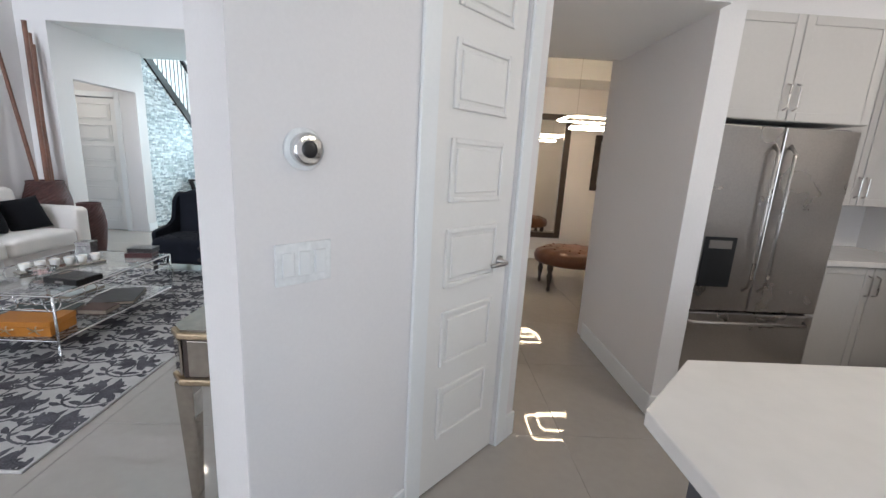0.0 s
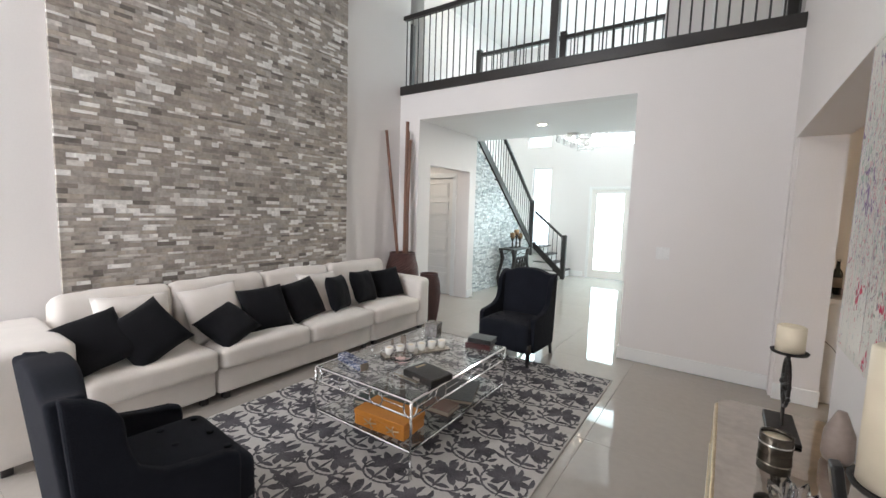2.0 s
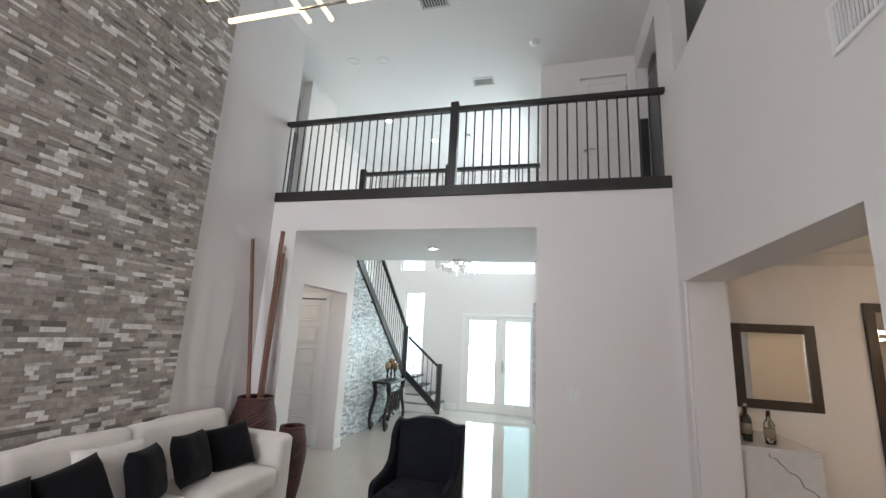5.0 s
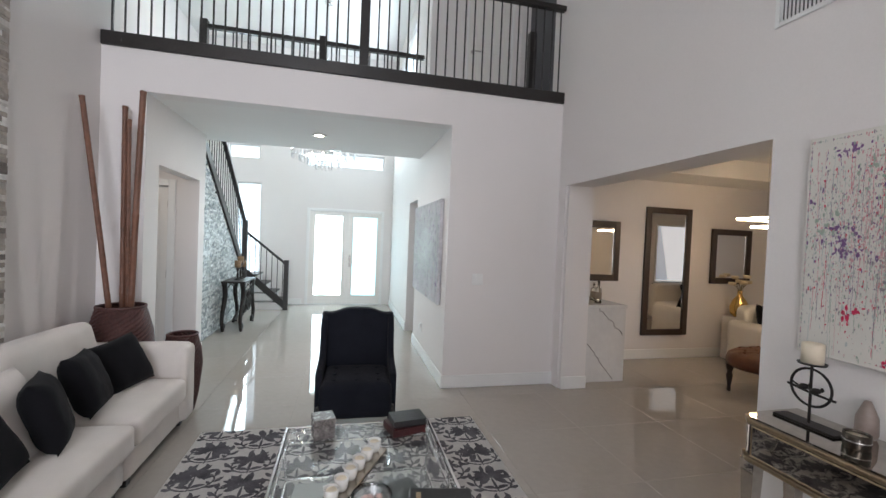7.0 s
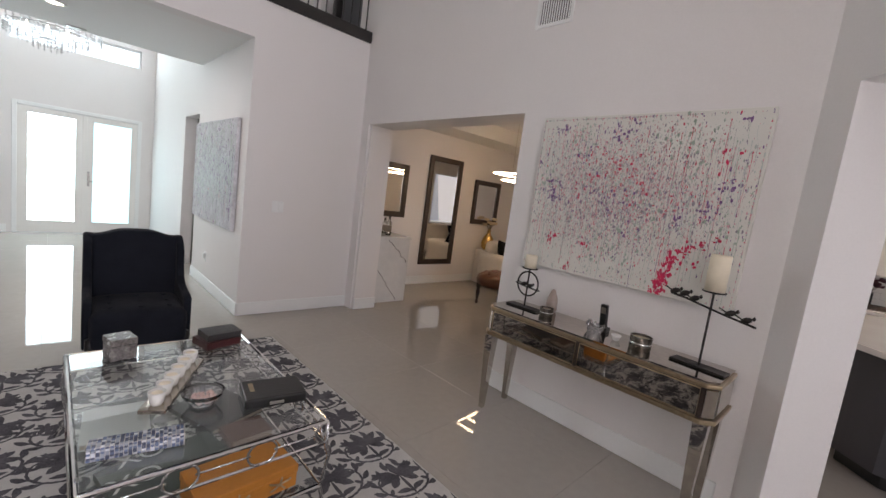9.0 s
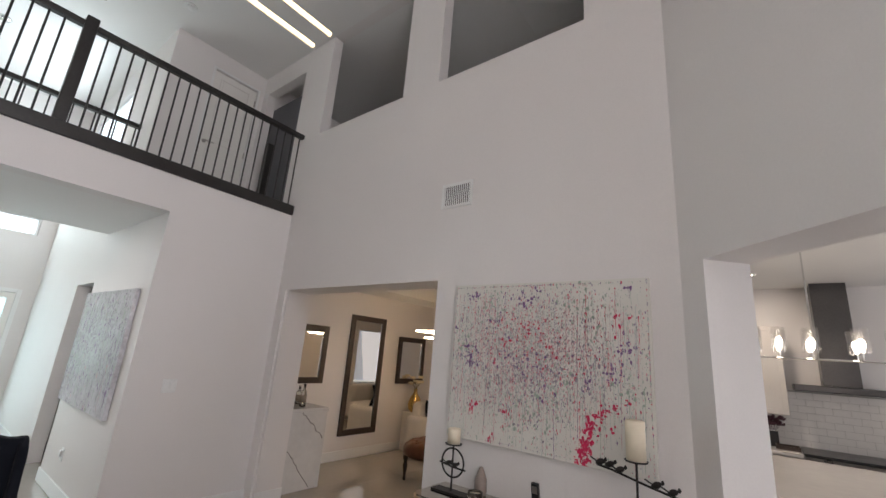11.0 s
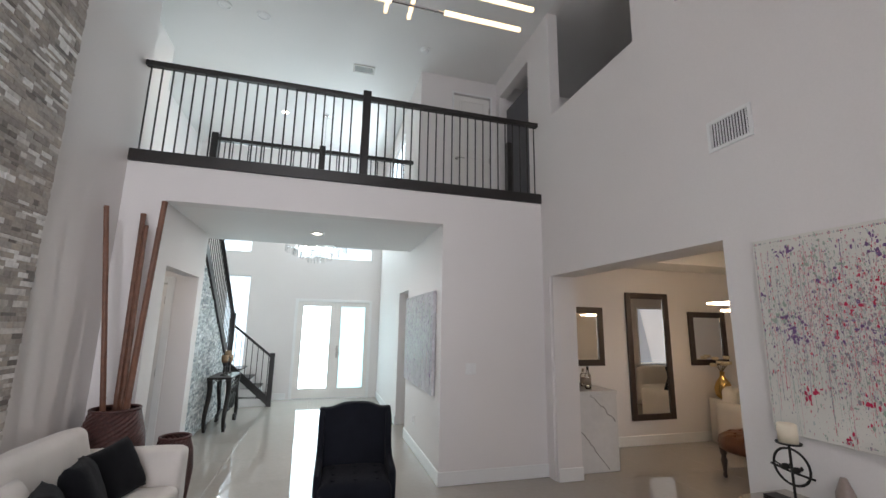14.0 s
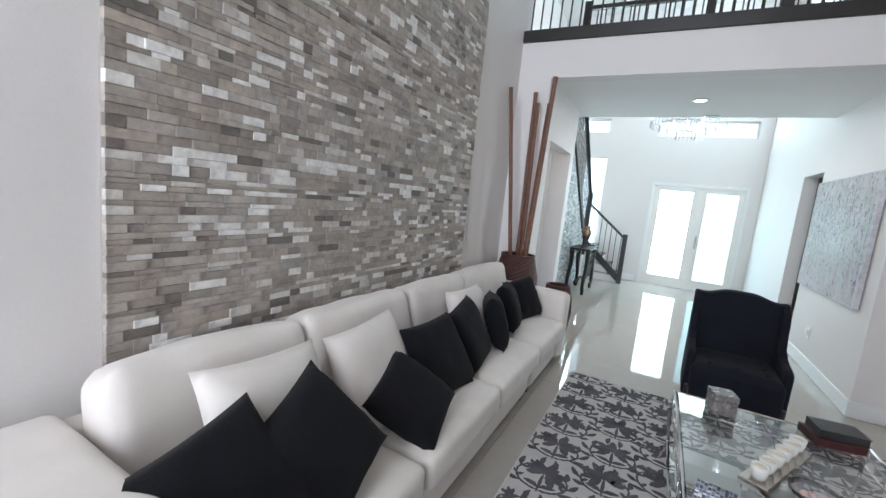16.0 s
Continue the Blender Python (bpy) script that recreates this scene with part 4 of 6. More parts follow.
def ring_frame(z, r, inset=0.0):
    a, b, c, d = TX0 + inset, TX1 - inset, TY0 + inset, TY1 - inset
    return merge(tube([(a, c, z), (b, c, z)], r, 6), tube([(a, d, z), (b, d, z)], r, 6), tube([(a, c, z), (a, d, z)], r, 6), tube([(b, c, z), (b, d, z)], r, 6))


part("top_rail", ring_frame(TZ - 0.006, 0.008), CHROME, ct)
part("apron_rail", ring_frame(TZ - 0.10, 0.006, 0.002), CHROME, ct)
part("shelf_rail", ring_frame(0.155, 0.007, 0.004), CHROME, ct)
gt = part("glass_top", bx(TX0 + 0.01, TX1 - 0.01, TY0 + 0.01, TY1 - 0.01, TZ - 0.008, TZ, 0.002, 1), GLASS, ct, "clear glass top")
gs = part("glass_shelf", bx(TX0 + 0.012, TX1 - 0.012, TY0 + 0.012, TY1 - 0.012, 0.156, 0.163), GLASS, ct, "clear glass shelf")
gt.visible_shadow = gs.visible_shadow = False
for x, sx in ((TX0, -1), (TX1, 1)):
    for y, sy in ((TY0, -1), (TY1, 1)):
        pts = [(x, y, TZ - 0.005), (x, y, TZ - 0.11), (x + sx * 0.012, y + sy * 0.012, 0.30), (x - sx * 0.006, y - sy * 0.006, 0.16), (x + sx * 0.004, y + sy * 0.004, 0.09), (x + sx * 0.03, y + sy * 0.03, 0.0255)]
        part("leg", tube(pts, [0.009, 0.009, 0.008, 0.008, 0.008, 0.011], 8), CHROME, ct, "", True)


def quatrefoil(a, b, fixed, along_x):
    """Interlaced arcs between the two upper rails."""
    n = 3 if along_x else 4
    out, h = [], 0.094
    step = (b - a) / n
    for i in range(n):
        c = a + (i + 0.5) * step
        for s in (-1, 1):
            pts = []
            for k in range(9):
                t = math.pi * k / 8
                u = c + s * (step * 0.5 - 0.045 * math.sin(t) - 0.01)
                z = TZ - 0.006 - h / 2 + h / 2 * math.cos(t)
                pts.append((u, fixed, z) if along_x else (fixed, u, z))
            out.append(tube(pts, 0.005, 5))
        p0, p1 = ((c - step * 0.34, fixed, TZ - 0.053), (c + step * 0.34, fixed, TZ - 0.053)) if along_x else ((fixed, c - step * 0.34, TZ - 0.053), (fixed, c + step * 0.34, TZ - 0.053))
        out.append(tube([p0, p1], 0.004, 5))
    return merge(*out)


for yy in (TY0, TY1):
    part("lattice", quatrefoil(TX0, TX1, yy, True), CHROME, ct, "chrome quatrefoil lattice", True)
for xx in (TX0, TX1):
    part("lattice", quatrefoil(TY0, TY1, xx, False), CHROME, ct, "chrome quatrefoil lattice", True)

MARBLE = material("brown_grey_marble", (0.16, 0.145, 0.138), 0.25, 0, 0.6, 28, 90, 0.03)
DARKLEATHER = material("black_leather", (0.010, 0.009, 0.009), 0.3, 0, 0.3, 12, 90, 0.2)
OXBLOOD = material("oxblood_leather", (0.05, 0.008, 0.008), 0.35, 0, 0.3, 12, 90, 0.2)
PAGES = material("book_pages", (0.30, 0.25, 0.20), 0.9, 0, 0.1, 30, 200, 0.1)
ORANGE = material("orange_box_board", (0.52, 0.20, 0.028), 0.45, 0, 0.08, 8, 60, 0.03)
DROPS = THIN.copy()
DROPS.node_tree.nodes["Mix Shader"].inputs[0].default_value = 0.45
CRYSTAL = glass("cut_crystal", (0.98, 0.98, 1.0), 0.0, 1.52)
SILVER = picked("silver_mosaic", [(0.0, (0.30, 0.32, 0.38)), (0.3, (0.07, 0.08, 0.13)), (0.62, (0.60, 0.61, 0.66)), (0.78, (0.13, 0.16, 0.26))], 0.2, True, 0.1)


def book(label, m, w, d, h, cover, mat_pages=None):
    b = thing("book", label, "book", "books on the coffee table", m)
    part("cover", merge(bx(-w / 2, w / 2, -d / 2, d / 2, 0, 0.004, 0.001, 1), bx(-w / 2, w / 2, -d / 2, d / 2, h - 0.004, h, 0.001, 1), bx(-w / 2, -w / 2 + 0.006, -d / 2, d / 2, 0.004, h - 0.004)), cover, b)
    part("page_block", bx(-w / 2 + 0.006, w / 2 - 0.004, -d / 2 + 0.004, d / 2 - 0.004, 0.004, h - 0.004), mat_pages or PAGES, b, "cream page block")
    return b


sb = thing("stone_box", "small grey stone cube box on the glass table", "box", "", pose(-2.82, 3.76, TZ, 0, 0, 12))
part("body", bx(-0.055, 0.055, -0.055, 0.055, 0, 0.075, 0.003, 1), MARBLE, sb)
part("lid", bx(-0.057, 0.057, -0.057, 0.057, 0.077, 0.11, 0.003, 1), MARBLE, sb, "grey stone lid")
book("thick oxblood leather book on the glass table", pose(-2.37, 3.77, TZ, 0, 0, 14), 0.2, 0.16, 0.04, OXBLOOD, OXBLOOD)
book("black leather bible stacked on the oxblood book", pose(-2.355, 3.775, TZ + 0.041, 0, 0, 8), 0.19, 0.14, 0.036, DARKLEATHER, DARKLEATHER)
cs = thing("leather_case", "black leather case with steel clasp on the glass table", "case", "", pose(-2.33, 3.03, TZ, 0, 0, -10))
part("body", bx(-0.13, 0.13, -0.095, 0.095, 0, 0.045, 0.008, 2), DARKLEATHER, cs)
part("clasp", bx(-0.03, 0.03, -0.101, -0.094, 0.012, 0.026, 0.002, 1), STEEL, cs, "steel clasp")
part("gilt_mark", bx(-0.10, -0.08, -0.02, 0.06, 0.0452, 0.0458), GOLD, cs, "gilt stamp")
mb = thing("mosaic_box", "long silver and blue mosaic glass box", "box", "", pose(-2.85, 2.885, TZ, 0, 0, -10) @ Matrix.Diagonal((0.82, 0.72, 0.8, 1)))
rngb = random.Random(5)
tiles = []
for i in range(22):
    for k in range(6):
        tiles.append(bx(-0.165 + i * 0.015, -0.152 + i * 0.015, -0.045, -0.043 - rngb.random() * 0.001, 0.003 + k * 0.0095, 0.0115 + k * 0.0095))
        tiles.append(bx(-0.165 + i * 0.015, -0.152 + i * 0.015, -0.043 + k * 0.0145, -0.030 + k * 0.0145, 0.0605, 0.062 + rngb.random() * 0.001))
part("mosaic", merge(*tiles), SILVER, mb, "silver mirror mosaic pieces")
part("body", bx(-0.168, 0.168, -0.043, 0.045, 0, 0.0605, 0.002, 1), STEEL, mb)
FROST = material("frosted_white_glass", (0.78, 0.76, 0.72), 0.25, 0, 0.05, 8, 40, 0.02)
tr = thing("candle_tray", "mirrored tray with a row of crystal votive cups", "candle holder", "", pose(-2.66, 3.33, TZ, 0, 0, 62))
part("tray", bx(-0.26, 0.26, -0.05, 0.05, 0.001, 0.018, 0.003, 1), AGEDMIRROR, tr, "mirrored tray")
for i in range(6):
    x = -0.21 + i * 0.084
    cup = part("votive_cup", lathe([(0.02, 0.019), (0.026, 0.03), (0.033, 0.075), (0.029, 0.075), (0.024, 0.034)], x, 0, 0, 14), FROST, tr, "frosted white cup", True)
    part("candle", lathe([(0.022, 0.036), (0.023, 0.066), (0.02, 0.07), (0.004, 0.069)], x, 0, 0, 12), WAX, cup, "ivory candle", True)
bw = thing("crystal_bowl", "cut crystal bowl with pink pebbles on the table", "bowl", "", pose(-2.60, 3.10, TZ))
part("bowl", lathe([(0.04, 0.001), (0.05, 0.01), (0.078, 0.045), (0.083, 0.062), (0.075, 0.060), (0.045, 0.014)], n=16), CRYSTAL, bw, "cut crystal bowl")
rngp = random.Random(8)
part("pebbles", merge(*[lathe([(0.002, -0.008), (0.009, -0.002), (0.009, 0.003), (0.003, 0.008)], rngp.uniform(-0.04, 0.04), rngp.uniform(-0.04, 0.04), 0.028 + rngp.random() * 0.014, 7) for _ in range(24)]), material("pink_pebbles", (0.7, 0.5, 0.46), 0.4), bw, "pale pink pebbles")
# on the lower shelf
SH = 0.163
ob1 = thing("orange_box", "orange gift box with gilt cord on the lower shelf", "box", "", pose(-2.50, 2.87, SH, 0, 0, 4))
part("body", bx(-0.19, 0.19, -0.11, 0.11, 0, 0.065, 0.003, 1), ORANGE, ob1)
part("lid", bx(-0.193, 0.193, -0.113, 0.113, 0.066, 0.10, 0.003, 1), ORANGE, ob1, "orange lid")
for x in (-0.06, 0.11):
    cr = merge(*[tube([(x, -0.12, 0.045), (x + 0.035 * math.cos(a), -0.122, 0.045 + 0.022 * math.sin(a)), (x + 0.05 * math.cos(a), -0.118, 0.045 + 0.03 * math.sin(a))], 0.004, 5) for a in (0.3, 1.4, 2.6, 3.8, 5.2)])
    part("gilt_tassel", cr, GOLD, ob1, "gilt cord tassel")
green_book = book("dark green book with pale letters on the shelf", pose(-2.70, 3.12, SH, 0, 0, 12), 0.44, 0.30, 0.03, material("dark_green_cover", (0.03, 0.045, 0.04), 0.4))
book("black picture book on the lower glass shelf", pose(-2.42, 3.52, SH, 0, 0, 20), 0.30, 0.36, 0.028, DARKLEATHER)
book("pale grey picture book on the lower shelf", pose(-2.84, 3.60, SH, 0, 0, -6), 0.26, 0.32, 0.03, material("pale_cover", (0.42, 0.44, 0.43), 0.4))
book("brown covered book on the lower shelf", pose(-2.36, 3.24, SH, 0, 0, 4), 0.2, 0.16, 0.035, material("brown_cover", (0.09, 0.04, 0.025), 0.45))
for txt, y, x in (("XO", 3.05, -2.90), ("XO", 3.20, -2.87)):
    cu = bpy.data.curves.new("letters", "FONT")
    cu.body, cu.size, cu.extrude = txt, 0.12, 0.0004
    tmp = new("letters_source", cu)
    me = bpy.data.meshes.new_from_object(tmp.evaluated_get(bpy.context.evaluated_depsgraph_get()))
    bpy.data.objects.remove(tmp)
    me.materials.append(material("pale_print", (0.6, 0.62, 0.6), 0.6))
    lt = new("lettering", me)
    lt.parent = green_book
    lt.matrix_local = pose(-2.70, 3.12, SH, 0, 0, 12).inverted() @ pose(x, y, SH + 0.0308, 0, 0, 12)
    tagged(lt, "pale printed letters XO")

# ---- mirrored console table ----
co = thing("console_table", "antique mirrored console table with champagne gold edges", "console table")
CX0, CX1, CY0, CY1 = -0.84, RIGHT - 0.022, 1.63, 3.06


def chamfered(x0, x1, y0, y1, z0, z1, c, b=0.0):
    return prism([(x1, y0), (x1, y1), (x0 + c, y1), (x0, y1 - c), (x0, y0 + c), (x0 + c, y0)], z0, z1, b)


part("top", chamfered(CX0 + 0.012, CX1, CY0 + 0.012, CY1 - 0.012, 0.762, 0.772, 0.045), AGEDMIRROR, co, "antique mirror top")
part("top_moulding", chamfered(CX0, CX1 - 0.001, CY0, CY1, 0.738, 0.761, 0.05, 0.006), GOLD, co, "gold moulding")
part("body", chamfered(CX0 + 0.012, CX1 - 0.002, CY0 + 0.012, CY1 - 0.012, 0.585, 0.7375, 0.05), FRAMEWOOD, co)
part("bottom_moulding", chamfered(CX0 - 0.006, CX1 - 0.001, CY0 - 0.006, CY1 + 0.006, 0.56, 0.5845, 0.055, 0.006), GOLD, co, "gold moulding")
ym = (CY0 + CY1) / 2
for a, b in ((CY0 + 0.075, ym - 0.012), (ym + 0.012, CY1 - 0.075)):
    dr = part("drawer_front", bx(CX0 + 0.004, CX0 + 0.0115, a, b, 0.592, 0.732, 0.002, 1), AGEDMIRROR, co, "mirrored drawer front")
    part("edge_bead", merge(tube([(CX0 + 0.003, a, 0.592), (CX0 + 0.003, b, 0.592), (CX0 + 0.003, b, 0.732), (CX0 + 0.003, a, 0.732)], 0.004, 5, True)), GOLD, dr, "gold bead")
for y0, s in ((CY0 + 0.0115, -1), (CY1 - 0.0115, 1)):
    ya, yb = sorted((y0, y0 + s * 0.007))
    part("side_panel", bx(CX0 + 0.08, CX1 - 0.02, ya, yb, 0.592, 0.732, 0.002, 1), AGEDMIRROR, co, "mirrored side panel")
for s, yc in ((-1, CY0), (1, CY1)):
    part("corner_panel", moved(bx(-0.006, 0.004, -0.030, 0.030, 0.592, 0.732, 0.002, 1), Matrix.Translation((CX0 + 0.033, yc - s * 0.033, 0)) @ pose(0, 0, 0, 0, 0, -45 * s)), AGEDMIRROR, co, "mirrored corner panel")
for x in (CX0 + 0.05, CX1 - 0.05):
    for y in (CY0 + 0.05, CY1 - 0.05):
        bm = bx(-0.5, 0.5, -0.5, 0.5, 0.0, 0.559)
        for v in bm.verts:
            r = 0.066 if v.co.z > 0.3 else 0.030
            v.co.x, v.co.y = x + v.co.x * r, y + v.co.y * r
        part("leg", bm, AGEDMIRROR, co, "tapered mirrored leg")
CT = 0.772


def candle_stand(label, m, high, ring):
    c = thing("candle_stand", label, "candle holder", "iron candle stands", m)
    part("base", bx(-0.045, 0.045, -0.13, 0.13, 0, 0.012, 0.003, 1), IRON, c)
    part("stem", tube([(0, 0, 0.012), (0, 0, high)], 0.006, 8), IRON, c)
    if ring:
        part("ring", tube([(0, 0.085 * math.cos(a), 0.175 + 0.085 * math.sin(a)) for a in (k * math.tau / 24 for k in range(24))], 0.006, 6, True), IRON, c, "iron hoop")
        br = part("branch", tube([(0, -0.10, 0.145), (0, 0.0, 0.15), (0, 0.10, 0.165)], 0.006, 6), IRON, c, "iron branch")
        birds = ((-0.02, 0.163), (0.03, 0.168))
    else:
        br = part("branch", tube([(0, -0.20, 0.275), (0, -0.05, 0.30), (0, 0.12, 0.335), (0, 0.2, 0.345)], 0.006, 6), IRON, c, "iron branch")
        birds = ((-0.16, 0.30), (-0.09, 0.315), (0.08, 0.345), (0.13, 0.36), (0.18, 0.362))
    for y, z in birds:
        b = merge(moved(lathe([(0.003, -0.03), (0.012, -0.018), (0.016, 0.0), (0.011, 0.016), (0.003, 0.022)], n=10), pose(0, y, z, 65, 0, 0)), moved(lathe([(0.003, -0.01), (0.009, 0), (0.003, 0.011)], n=8), pose(0, y - 0.026, z + 0.014)), tube([(0, y + 0.024, z), (0, y + 0.055, z + 0.014)], 0.004, 5))
        part("bird", b, IRON, br, "small iron bird", True)
    part("pan", lathe([(0.006, high - 0.012), (0.052, high - 0.004), (0.056, high + 0.004), (0.05, high + 0.002)], n=20), IRON, c, "iron drip pan", True)
    r, h = (0.042, 0.095) if ring else (0.047, 0.19)
    part("candle", lathe([(r, high + 0.003), (r, high + h - 0.004), (r - 0.006, high + h), (r * 0.6, high + h - 0.008), (0.003, high + h - 0.010)], n=24), WAX, c, "ivory pillar candle", True)
    return c


candle_stand("tall iron bird branch stand with thick ivory candle", pose(-0.64, 1.775, CT, 0, 0, -6), 0.40, False)
candle_stand("low iron hoop stand with bird and ivory candle", pose(-0.64, 2.88, CT, 0, 0, 0), 0.285, True)


def glass_jar(label, x, y, r, h, mat):
    j = thing("candle_jar", label, "candle", "candle jars on the console", pose(x, y, CT))
    part("jar", lathe([(r * 0.94, 0.0), (r, 0.008), (r, h), (r * 0.92, h), (r * 0.92, h - 0.012)], n=24, caps=False), mat, j, "", True)
    part("wax", lathe([(r * 0.9, h - 0.02), (r * 0.9, h - 0.013), (0.01, h - 0.012)], n=20), WAX, j, "white wax", True)
    part("band", lathe([(r + 0.001, h * 0.45), (r + 0.0015, h * 0.5), (r + 0.001, h * 0.55)], n=24), CHROME, j, "silver band", True)


DARKMET = material("dark_mercury_glass", (0.10, 0.085, 0.07), 0.15, 0.8, 0.4, 20, 60, 0.05)
glass_jar("dark mercury glass candle jar with silver band", -0.67, 2.68, 0.045, 0.06, DARKMET)
glass_jar("wide dark mercury glass candle jar", -0.68, 2.06, 0.058, 0.075, DARKMET)
qz = thing("crystal_cluster", "cluster of clear quartz points on the console", "crystal", "", pose(-0.66, 2.34, CT))
rq = random.Random(3)
for i in range(11):
    a, t = rq.uniform(0, 6.28), rq.uniform(0.3, 1.0)
    ln = rq.uniform(0.04, 0.075)
    bm = lathe([(0.014, 0), (0.013, ln * 0.7), (0.001, ln)], n=6)
    part("point", moved(bm, pose(0.022 * math.cos(a), 0.03 * math.sin(a), 0.008, -35 * t * math.sin(a), 35 * t * math.cos(a), 0)), CRYSTAL, qz, "quartz point")
ph = thing("cordless_phone", "black cordless phone in its cradle", "telephone", "", pose(-0.57, 2.33, CT, 0, 0, -90))
part("cradle", bx(-0.035, 0.035, -0.03, 0.03, 0, 0.03, 0.006, 2), BLACKPL, ph)
hs = part("handset", moved(bx(-0.023, 0.023, -0.012, 0.012, 0.0, 0.155, 0.006, 2), pose(0, 0, 0.02, 10, 0, 0)), BLACKPL, ph)
part("screen", moved(bx(-0.015, 0.015, -0.0135, -0.0125, 0.10, 0.14), pose(0, 0, 0.02, 10, 0, 0)), STEEL, hs, "grey display")
vt = thing("votive_candle", "small white votive candle on the console", "candle", "", pose(-0.67, 2.20, CT))
part("cup", lathe([(0.016, 0.0), (0.024, 0.02), (0.03, 0.032), (0.02, 0.03)], n=16), PLASTIC, vt, "", True)
vs1 = single("ceramic_bottle", lathe([(0.033, 0), (0.04, 0.02), (0.038, 0.09), (0.02, 0.14), (0.012, 0.16)], -0.515, 2.74, CT), material("taupe_ceramic", (0.30, 0.24, 0.21), 0.4), "taupe ceramic bottle against the wall", "vase", "", True)
cb = thing("power_adapter", "black plug adapter with cord behind the console", "power cord")
part("adapter", bx(RIGHT - 0.05, RIGHT - 0.001, 2.26, 2.31, 0.50, 0.56, 0.004, 1), BLACKPL, cb)
part("cord", tube([(RIGHT - 0.03, 2.31, 0.51), (RIGHT - 0.03, 2.36, 0.45), (RIGHT - 0.03, 2.42, 0.44), (RIGHT - 0.03, 2.46, 0.50), (RIGHT - 0.03, 2.47, 0.57)], 0.003, 5), BLACKPL, cb, "thin black cord")

# ---- canvases ----
CANVAS = material("washed_canvas", (0.73, 0.71, 0.655), 0.8, 0, 0.07, 5, 300, 0.15)
PAINTS = [material("paint_" + n, c, 0.5, 0, 0.2, 20, 60, 0.1) for n, c in (("plum", (0.20, 0.10, 0.25)), ("crimson", (0.62, 0.03, 0.10)), ("sage", (0.36, 0.44, 0.36)), ("charcoal", (0.30, 0.265, 0.30)), ("rose", (0.62, 0.34, 0.36)), ("mist", (0.50, 0.54, 0.52)))]


def splatter(rng, w, h, count, drips, big=(), size=1.0):
    """Flat paint marks on a canvas in x and z: dabs and vertical runs."""
    vs, fs = [], []

    def blob(x, z, rx, rz, d):
        k, n = len(vs), 7
        ph0 = rng.random() * 6
        for i in range(n):
            a = i * math.tau / n + ph0
            q = rng.uniform(0.65, 1.2)
            vs.append((min(max(x + rx * q * math.cos(a), 0.002), w - 0.002), -d, min(max(z + rz * q * math.sin(a), 0.002), h - 0.002)))
        fs.append(tuple(range(k, k + n)))

    for _ in range(count):
        x = min(max(rng.gauss(0.46, 0.26), 0.01), 0.99) * w
        z = min(max(rng.gauss(0.54, 0.22), 0.02), 0.98) * h
        s = size * rng.choice((0.001, 0.0013, 0.0017, 0.0022, 0.0036))
        blob(x, z, s * rng.uniform(0.6, 1.3), s * rng.uniform(1.0, 3.4), 0.0006 + rng.random() * 0.0004)
    for _ in range(drips):
        x = rng.uniform(0.03, 0.97) * w
        z = rng.uniform(0.25, 0.95) * h
        ln = rng.uniform(0.03, 0.34) * h
        t = size * rng.choice((0.0008, 0.0012, 0.0017))
        n = 5
        xx = x
        for i in range(n):
            blob(xx, z - ln * (i + 0.5) / n, t, ln / n * 0.62, 0.0006)
            xx += rng.uniform(-0.003, 0.003)
        blob(x, z, t * 2.6, t * 4, 0.0007)
    for bxx, bz, r, m in big:
        for _ in range(m):
            blob(bxx + rng.gauss(0, r * 0.45), bz + rng.gauss(0, r * 0.45), rng.uniform(0.003, 0.011), rng.uniform(0.004, 0.015), 0.0009 + rng.random() * 0.0004)
    me = bpy.data.meshes.new("splatter")
    me.from_pydata(vs, [], fs)
    return me


def canvas(label, m, w, h, seed, spec, ground, size=1.0):
    c = thing("canvas_painting", label, "painting", "", m)
    part("canvas", bx(0, w, 0.0, 0.038, 0, h, 0.003, 1), ground, c, "stretched pale canvas")
    for i, (count, drips, big) in enumerate(spec):
        me = splatter(random.Random(seed + i), w, h, count, drips, big, size)
        me.materials.append(PAINTS[i])
        o = new("paint_layer", me)
        o.parent, o.location = c, (0, -0.0003 - 0.0001 * i, 0)
        tagged(o, kind="stuff")


PW, PH = 1.345, 1.06
ARC = [(PW * u, PH * v, r, n) for u, v, r, n in ((0.715, 0.02, 0.045, 34), (0.718, 0.07, 0.045, 36), (0.728, 0.12, 0.042, 34), (0.738, 0.17, 0.04, 26),
                                                 (0.752, 0.215, 0.035, 20), (0.775, 0.255, 0.032, 14), (0.81, 0.285, 0.03, 10), (0.85, 0.315, 0.03, 8), (0.90, 0.34, 0.03, 5))]


def clusters(*rows):
    return [(PW * u, PH * v, r, n) for u, v, r, n in rows]


